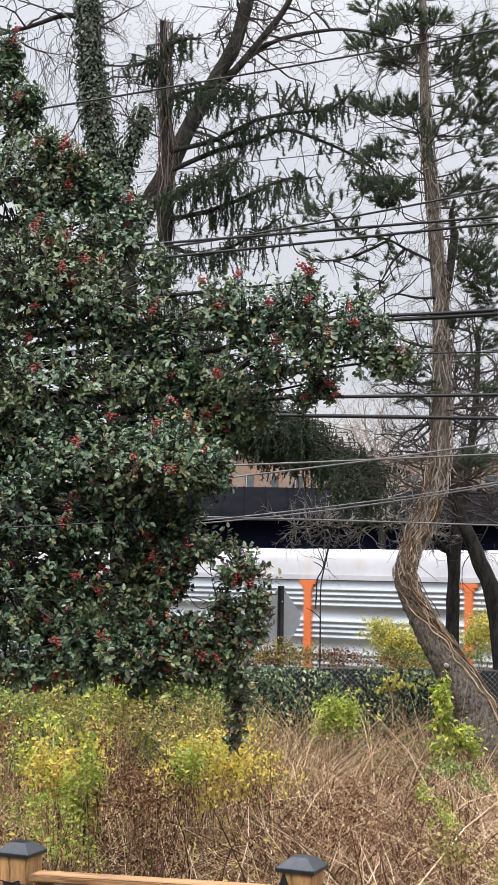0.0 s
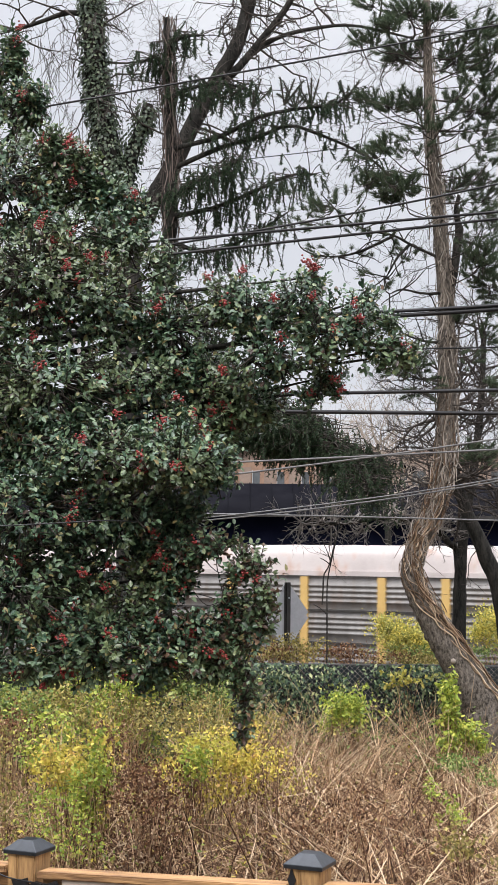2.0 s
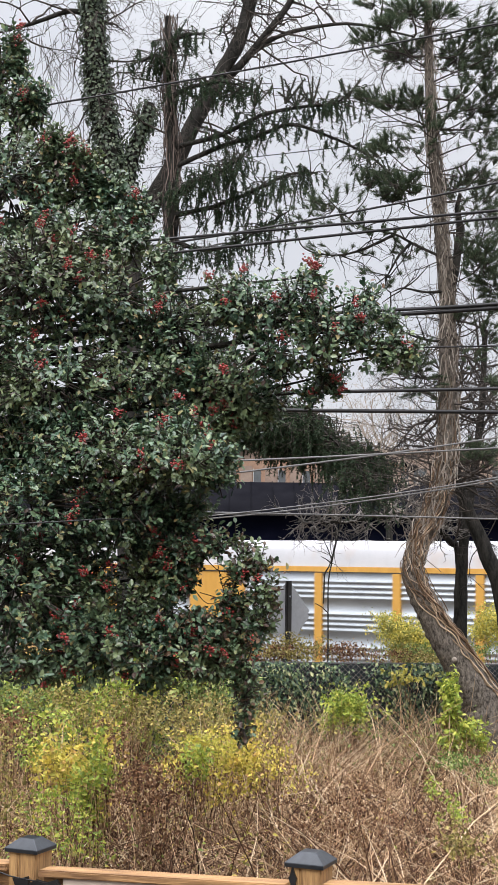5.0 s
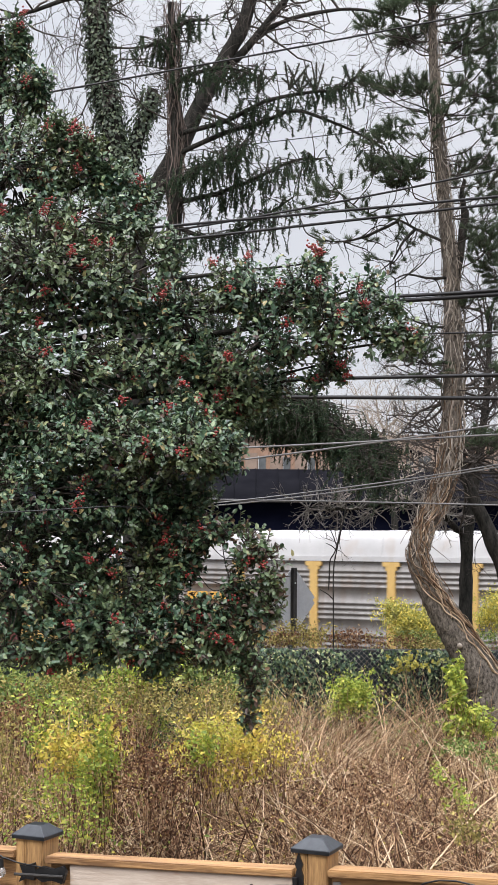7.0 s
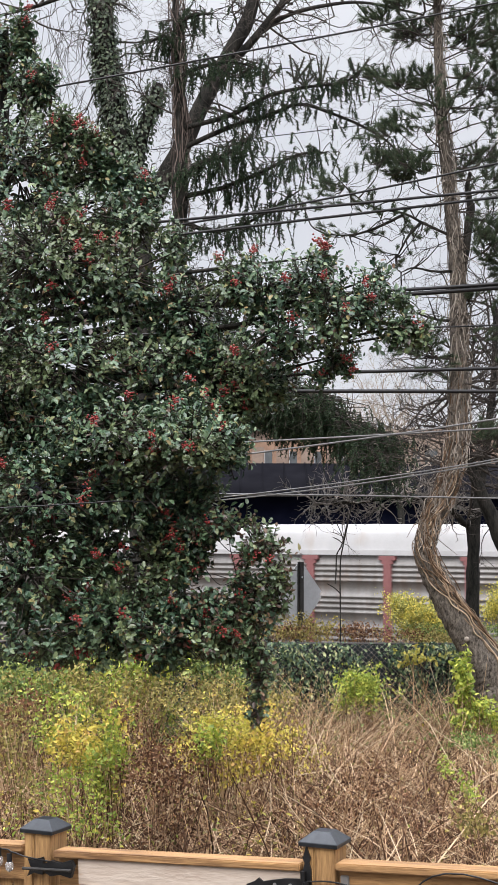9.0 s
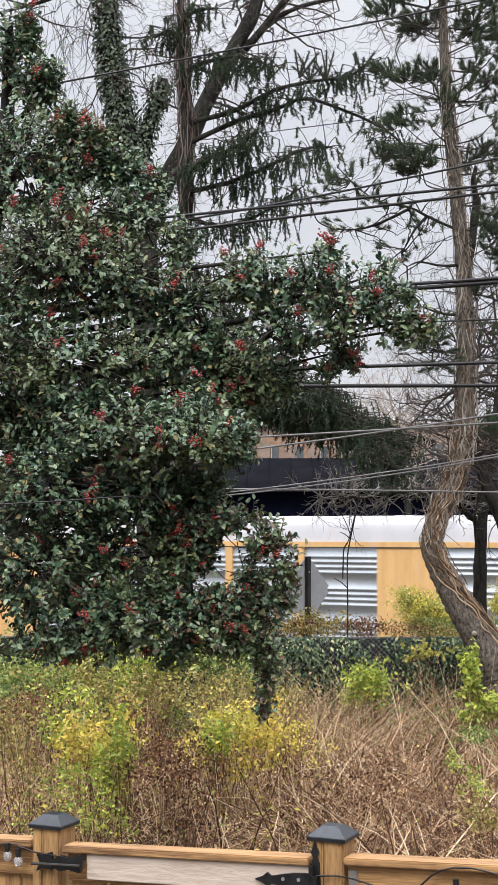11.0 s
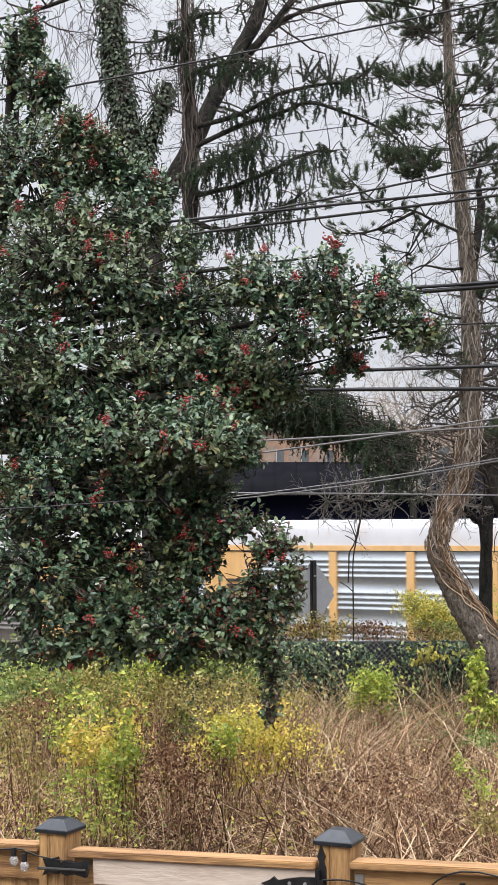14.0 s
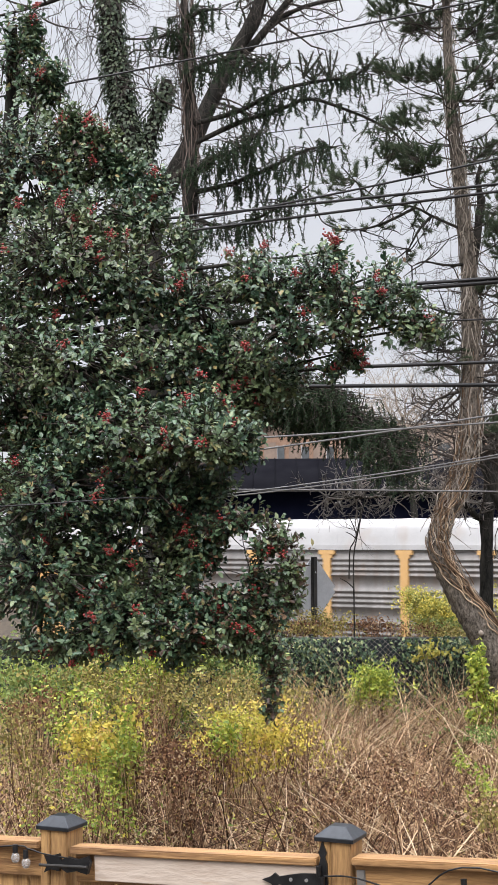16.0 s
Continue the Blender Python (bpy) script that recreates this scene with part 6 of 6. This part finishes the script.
scatter_leaves("yellow_leaves", "yellow autumn leaves among the stalks", M_YELLOW, 9500, 0.040, 0.35, 1.1, patchy)
scatter_leaves("lime_leaves", "bright green leaves among the stalks", M_LIME, 6000, 0.040, 0.35, 1.1, lambda x, y: patchy(x + 0.4, y + 0.7))
scatter_leaves("back_growth", "green and olive leaves along the far edge", M_GREEN, 14000, 0.055, 0.5, 1.25, lambda x, y: np.clip(0.3 + 0.6 * np.sin(x * 2.2) ** 2, 0, 1) * np.where(x < -0.1, 1, 0.16), (16.8, 18.8))
scatter_leaves("back_lime_growth", "lime green leaves along the far edge", M_LIME, 14000, 0.055, 0.7, 1.4, lambda x, y: np.clip(0.7 * np.sin(x * 1.9 + 1.5) ** 2, 0, 1) * (x < 0.2), (17.2, 18.8))


PATCHES = [  # label, centre, half sizes, leaves, material, leaf size
    ("lime green leafy shrub in the weeds", (-2.00, 17.50, 1.29), (0.75, 0.5, 0.38), 1700, M_LIME, 0.085),
    ("lime green leafy shrub in the weeds", (-1.35, 17.20, 1.29), (0.40, 0.4, 0.30), 900, M_LIME, 0.085),
    ("green leafy shrub under the holly", (-2.75, 17.00, 1.17), (0.8, 0.5, 0.35), 1500, M_GREEN, 0.075),
    ("green leafy shrub under the holly", (-0.47, 17.40, 1.31), (0.55, 0.5, 0.4), 1200, M_GREEN, 0.075),
    ("olive leafy shrub in the weeds", (-1.65, 16.20, 1.03), (1.1, 0.5, 0.25), 1600, M_OLIVE, 0.06),
    ("olive leafy shrub in the weeds", (-0.11, 16.20, 0.98), (0.8, 0.5, 0.25), 1100, M_OLIVE, 0.06),
    ("lime green bush before the dark fence", (1.34, 18.4, 0.88), (0.24, 0.3, 0.24), 1500, M_LIME, 0.055),
    ("yellow-green bush at the foot of the pine", (2.77, 17.6, 0.74), (0.24, 0.3, 0.15), 900, M_LIME, 0.07),
    ("yellow vine leaves beside the pine", (2.55, 17.7, 1.12), (0.10, 0.2, 0.20), 420, M_LIME, 0.085),
    ("yellow-green vine leaves on the fence", (2.36, 19.40, 1.34), (0.32, 0.15, 0.12), 110, M_GOLD, 0.085),
    ("tall yellow-green bush beside the street", (4.38, 37.2, 0.7), (0.52, 0.6, 0.38), 6500, M_GOLD, 0.085),
    ("tall yellow-green bush beside the street", (6.57, 37.4, 1.03), (0.60, 0.7, 0.38), 3200, M_GOLD, 0.085),
    ("green leafy bush beside the street", (3.10, 22.20, 1.34), (0.75, 0.4, 0.14), 1800, M_GREEN, 0.055),
    ("russet bush behind the dark fence", (0.67, 20.60, 1.50), (0.75, 0.3, 0.16), 1300, M_OLIVE, 0.05),
    ("tan and russet weeds beside the road sign", (0.12, 20.80, 1.56), (0.42, 0.3, 0.20), 900, M_RUSSET, 0.055),
    ("russet weeds behind the dark fence", (1.76, 20.7, 1.46), (0.5, 0.3, 0.12), 900, M_RUSSET, 0.045),
    ("olive weeds behind the dark fence", (2.63, 20.7, 1.45), (0.45, 0.3, 0.12), 800, M_OLIVE, 0.045),
    ("yellow and green weed clump", (-1.43, 12.60, 1.03), (0.24, 0.3, 0.26), 1000, M_YELLOW, 0.06),
    ("bright green weed clump among dry stalks", (-1.25, 12.30, 0.93), (0.11, 0.25, 0.30), 700, M_LIME, 0.06),
    ("yellow-leaved weed clump among dry stalks", (-1.71, 13.60, 1.07), (0.28, 0.3, 0.24), 500, M_LIME, 0.06),
    ("yellow-leaved weed clump among dry stalks", (-0.27, 13.20, 0.94), (0.34, 0.3, 0.22), 1100, M_YELLOW, 0.06),
    ("bright green weed clump among dry stalks", (-0.39, 13.10, 0.96), (0.12, 0.2, 0.18), 480, M_LIME, 0.06),
    ("yellow-leaved weed clump among dry stalks", (0.01, 14.60, 1.00), (0.30, 0.3, 0.22), 320, M_YELLOW, 0.05),
    ("lime green weed clump among dry stalks", (-1.26, 10.80, 0.82), (0.26, 0.3, 0.22), 420, M_LIME, 0.045),
    ("fresh green weed clump among dry stalks", (1.72, 12.00, 0.84), (0.13, 0.2, 0.15), 150, M_LIME, 0.05),
    ("fresh green weed clump among dry stalks", (2.23, 14.00, 0.87), (0.25, 0.3, 0.14), 300, M_GREEN, 0.05),
    ("olive green weed clump among dry stalks", (1.75, 10.50, 0.81), (0.2, 0.2, 0.14), 220, M_OLIVE, 0.05),
    ("yellow-leaved weed clump among dry stalks", (0.33, 13.20, 0.88), (0.25, 0.3, 0.2), 260, M_YELLOW, 0.05),
    ("low red-brown bramble mound", (-2.32, 14.40, 1.04), (0.32, 0.3, 0.16), 700, M_RUSSET, 0.05),
    ("low red-brown bramble mound", (-0.74, 11.60, 0.84), (0.36, 0.4, 0.26), 1100, M_RUSSET, 0.045),
    ("low red-brown bramble mound", (-1.32, 14.40, 1.02), (0.2, 0.3, 0.16), 400, M_RUSSET, 0.045),
    ("low red-brown bramble mound", (0.56, 11.60, 0.85), (0.45, 0.4, 0.18), 600, M_RUSSET, 0.04),
    ("olive green weed clump among dry stalks", (-1.98, 12.00, 1.04), (0.3, 0.4, 0.3), 500, M_OLIVE, 0.055),
]
for label, c, r, n, m, s in PATCHES:
    near = c[1] < 16.5
    shrub(label, c, r, int(n * (0.95 if near else 0.85)), m, s * (0.92 if near else 1.0))


# ---- timber fence with gate ----
POST_L, POST_R = (-0.61, 4.20, 2.07), (0.19, 3.85, 2.11)
PSI = math.atan2(POST_R[1] - POST_L[1], POST_R[0] - POST_L[0])
GATE_W = math.hypot(POST_R[0] - POST_L[0], POST_R[1] - POST_L[1])
RISE = math.atan2(POST_R[2] - POST_L[2], GATE_W)
FENCE = Matrix.Translation(POST_L) @ Matrix.Rotation(PSI, 4, "Z")      # z = 0 at the top of the first post
RAILS = FENCE @ Matrix.Rotation(-RISE, 4, "Y")
FLOOR = -POST_L[2]


def fence_post(x):
    z = x * math.tan(RISE)
    p = thing("fence_post", "square golden timber fence post with black metal cap", "fence post", "fence posts", at=FENCE @ pose(x, 0, z))
    h = 0.0455
    seam = -0.012
    part("shaft", box(seam + 0.0012, h, -h, h, FLOOR - z - 0.1, -0.022, 0.003), M_TIMBER, p)
    part("side_board", box(-h, seam - 0.0012, -h + 0.001, h, FLOOR - z - 0.1, -0.022, 0.003), M_TIMBER, p)
    bm = bmesh.new()
    prof = [(0.0545, -0.033), (0.0555, -0.022), (0.0535, -0.020), (0.025, 0.003), (0.0235, 0.004)]
    rings = [[bm.verts.new((sx * r, sy * r, zz)) for sx, sy in ((-1, -1), (1, -1), (1, 1), (-1, 1))] for r, zz in prof]
    for a, b in zip(rings, rings[1:]):
        for i in range(4):
            bm.faces.new((a[i], a[(i + 1) % 4], b[(i + 1) % 4], b[i]))
    bm.faces.new(rings[-1])
    bm.faces.new(list(reversed(rings[0])))
    bmesh.ops.bevel(bm, geom=[e for e in bm.edges], offset=0.0012, segments=1, affect="EDGES")
    part("cap", bm, M_CAP, p, "black pyramid-shaped metal cap")


for x in (-2.4, 0.0, GATE_W, GATE_W + 2.4):
    fence_post(x)


def timber_fence(x0, x1, top):
    f = thing("timber_fence", "golden timber fence panel with a flat top rail", "fence", "fence panels", at=RAILS)
    part("top_rail", box(x0, x1, -0.058, 0.012, top - 0.020, top, 0.003), M_TIMBER_X, f)
    part("face_board", box(x0, x1, -0.030, -0.012, top - 0.105, top - 0.022, 0.003), M_TIMBER_X, f)
    part("bottom_rail", box(x0, x1, -0.03, 0.01, FLOOR + 0.25, FLOOR + 0.34, 0.003), M_TIMBER_X, f)
    x = x0 + 0.004
    while x < x1 - 0.05:
        w = min(0.138, x1 - x)
        part("picket", box(x, x + w - 0.006, -0.010, 0.008, FLOOR + 0.16, top - 0.024, 0.002), M_TIMBER, f)
        x += 0.14


timber_fence(-2.355, -0.048, -0.066)
timber_fence(GATE_W + 0.048, GATE_W + 2.355, -0.070)


def prism(pts, y, depth):
    """A plate with the outline pts in the fence's plane."""
    bm = bmesh.new()
    f = bm.faces.new([bm.verts.new((x, y, z)) for x, z in pts])
    r = bmesh.ops.extrude_face_region(bm, geom=[f])
    bmesh.ops.translate(bm, verts=[v for v in r["geom"] if isinstance(v, bmesh.types.BMVert)], vec=(0, depth, 0))
    bmesh.ops.recalc_face_normals(bm, faces=bm.faces)
    return bm


def gate():
    g = thing("garden_gate", "timber garden gate with pale top board and black hinges", "gate", at=RAILS)
    x0, x1, top = 0.058, GATE_W - 0.052, -0.076
    part("top_rail", box(x0, x1, -0.060, 0.008, top - 0.020, top, 0.003), M_TIMBER_X, g)
    part("pale_board", box(x0 + 0.075, x1 - 0.001, -0.048, -0.030, top - 0.094, top - 0.022, 0.002), M_PALE, g, "pale unstained board")
    part("backing_board", box(x0, x1, -0.028, -0.012, top - 0.105, top - 0.022, 0.003), M_TIMBER_X, g)
    x = x0
    while x < x1 - 0.05:
        w = min(0.125, x1 - x)
        part("picket", box(x, x + w - 0.012, -0.010, 0.008, FLOOR + 0.16, top - 0.024, 0.002), M_TIMBER, g)
        x += 0.125
    zc = top - 0.045
    l = part("latch", prism([(-0.026, zc + 0.020), (-0.008, zc + 0.017), (0.022, zc + 0.025), (0.030, zc - 0.002), (0.022, zc - 0.024), (-0.006, zc - 0.020), (-0.030, zc - 0.031), (-0.016, zc - 0.005)], -0.062, 0.012), M_IRON, g, "black iron latch")
    part("latch_plate", prism([(0.038, zc + 0.010), (0.058, zc + 0.020), (0.092, zc + 0.014), (0.126, zc + 0.024), (0.136, zc + 0.008), (0.124, zc - 0.026), (0.090, zc - 0.018), (0.058, zc - 0.024), (0.038, zc - 0.013)], -0.076, 0.014), M_IRON, l)
    part("latch_bar", cyl((-0.03, -0.082, zc - 0.004), (0.13, -0.082, zc - 0.004), 0.0045, 8), M_STEEL, l)
    zc = top - 0.062
    out = [(0.0, 0.022), (-0.045, 0.021), (-0.085, 0.015), (-0.110, 0.010), (-0.122, 0.019), (-0.134, 0.010), (-0.160, 0.0)]
    pts = [(x1 + x, zc + z) for x, z in out] + [(x1 + x, zc - z) for x, z in reversed(out[:-1])]
    hg = part("strap_hinge", prism(pts, -0.056, 0.007), M_IRON, g, "black iron spear-tipped strap hinge")
    xc = GATE_W - 0.034
    out = [(0.011, -0.12), (0.011, 0.018), (0.006, 0.034), (0.0115, 0.046), (0.006, 0.06), (0.0, 0.078)]
    pts = [(xc + x, zc + 0.03 + z) for x, z in out] + [(xc - x, zc + 0.03 + z) for x, z in reversed(out[:-1])]
    part("hinge_plate", prism(pts, -0.053, 0.007), M_IRON, hg)
    part("hinge_pin", cyl((x1 + 0.010, -0.064, zc - 0.05), (x1 + 0.010, -0.064, zc + 0.045), 0.007, 10), M_IRON, hg)
    for dx in (-0.03, -0.075):
        part("hinge_screw", cyl((x1 + dx, -0.059, zc + 0.004), (x1 + dx, -0.055, zc + 0.004), 0.005, 8), M_CHROME, hg)


gate()


def bracket():
    b = thing("rail_bracket", "small grey galvanised bracket on the fence rail", "bracket", at=RAILS)
    x, z = GATE_W + 0.065, -0.125
    part("plate", box(x - 0.012, x + 0.012, -0.036, -0.0305, z - 0.03, z + 0.02, 0.002), M_GALV_DULL, b)


bracket()


def string_lights():
    s = thing("string_lights", "black outdoor string lights with clear bulbs along the fence", "string lights", at=RAILS)
    z = -0.085
    runs = [[(-2.3, -0.07, z - 0.03), (-0.7, -0.07, z - 0.05), (-0.16, -0.068, z + 0.005), (-0.075, -0.066, z + 0.0), (-0.03, -0.062, z - 0.012), (0.05, -0.06, z - 0.022)],
            [(GATE_W - 0.03, -0.06, z - 0.035), (GATE_W + 0.05, -0.055, z - 0.035), (GATE_W + 0.22, -0.058, z - 0.062), (GATE_W + 0.37, -0.066, z + 0.008), (GATE_W + 0.8, -0.066, z - 0.04), (GATE_W + 2.3, -0.066, z)]]
    for r in runs:
        g = Geo()
        tube(g, smooth_line(r, 30), 0.0024, 5)
        part("cord", g, M_IRON, s)
    for x, zz in ((-0.118, z - 0.012), (-0.082, z - 0.026), (GATE_W - 0.032, z - 0.058), (GATE_W + 0.355, z - 0.045)):
        b = part("socket", cyl((x, -0.072, zz), (x, -0.072, zz + 0.024), 0.008, 10), M_IRON, s)
        bm = bmesh.new()
        bmesh.ops.create_uvsphere(bm, u_segments=12, v_segments=8, radius=0.013, matrix=Matrix.Translation((x, -0.072, zz - 0.013)) @ Matrix.Diagonal((1, 1, 1.25, 1)))
        part("bulb", bm, M_BULB, b, smooth=True)


string_lights()


# ---- what moves ----
def motions():
    rz = math.degrees(math.atan2(TRACK[1], TRACK[0]))
    corner = 1.706      # where along the near side a wagon's front stands at its passing time
    for passing, car in TRAIN:
        rows = []
        for t in (0.0, 4.0, 8.0, 12.0, 16.0):
            s = corner + SPEED * (t - passing) - CAR_L / 2
            c = NEAR + TRACK * s + SIDE * 1.62
            rows.append((t, pose(c[0], c[1], RAIL_Z, 0, 0, rz)))
        walk(car, rows)
    # the van follows the street from the far bend
    line = smooth_line([(x, y, 0) for x, y in reversed(ROAD)], 2000)
    step = np.concatenate([[0], np.cumsum(np.linalg.norm(np.diff(line, axis=0), axis=1))])
    s_mark = step[int(np.argmin(np.abs(line[:, 0] - 3.55) + 100 * (line[:, 1] < 28)))]
    rows = []
    for t in np.arange(0, 16.01, 1.0):
        s = np.clip(s_mark + 7.3 * (t - 4.24), 0.5, step[-1] - 0.5)
        i = int(np.searchsorted(step, s))
        p = line[i]
        d = line[min(i + 5, len(line) - 1)] - line[max(i - 5, 0)]
        rows.append((float(t), pose(p[0], p[1] + 1.4, -0.42, 0, 0, math.degrees(math.atan2(d[1], d[0])))))
    walk(VAN, rows)


motions()
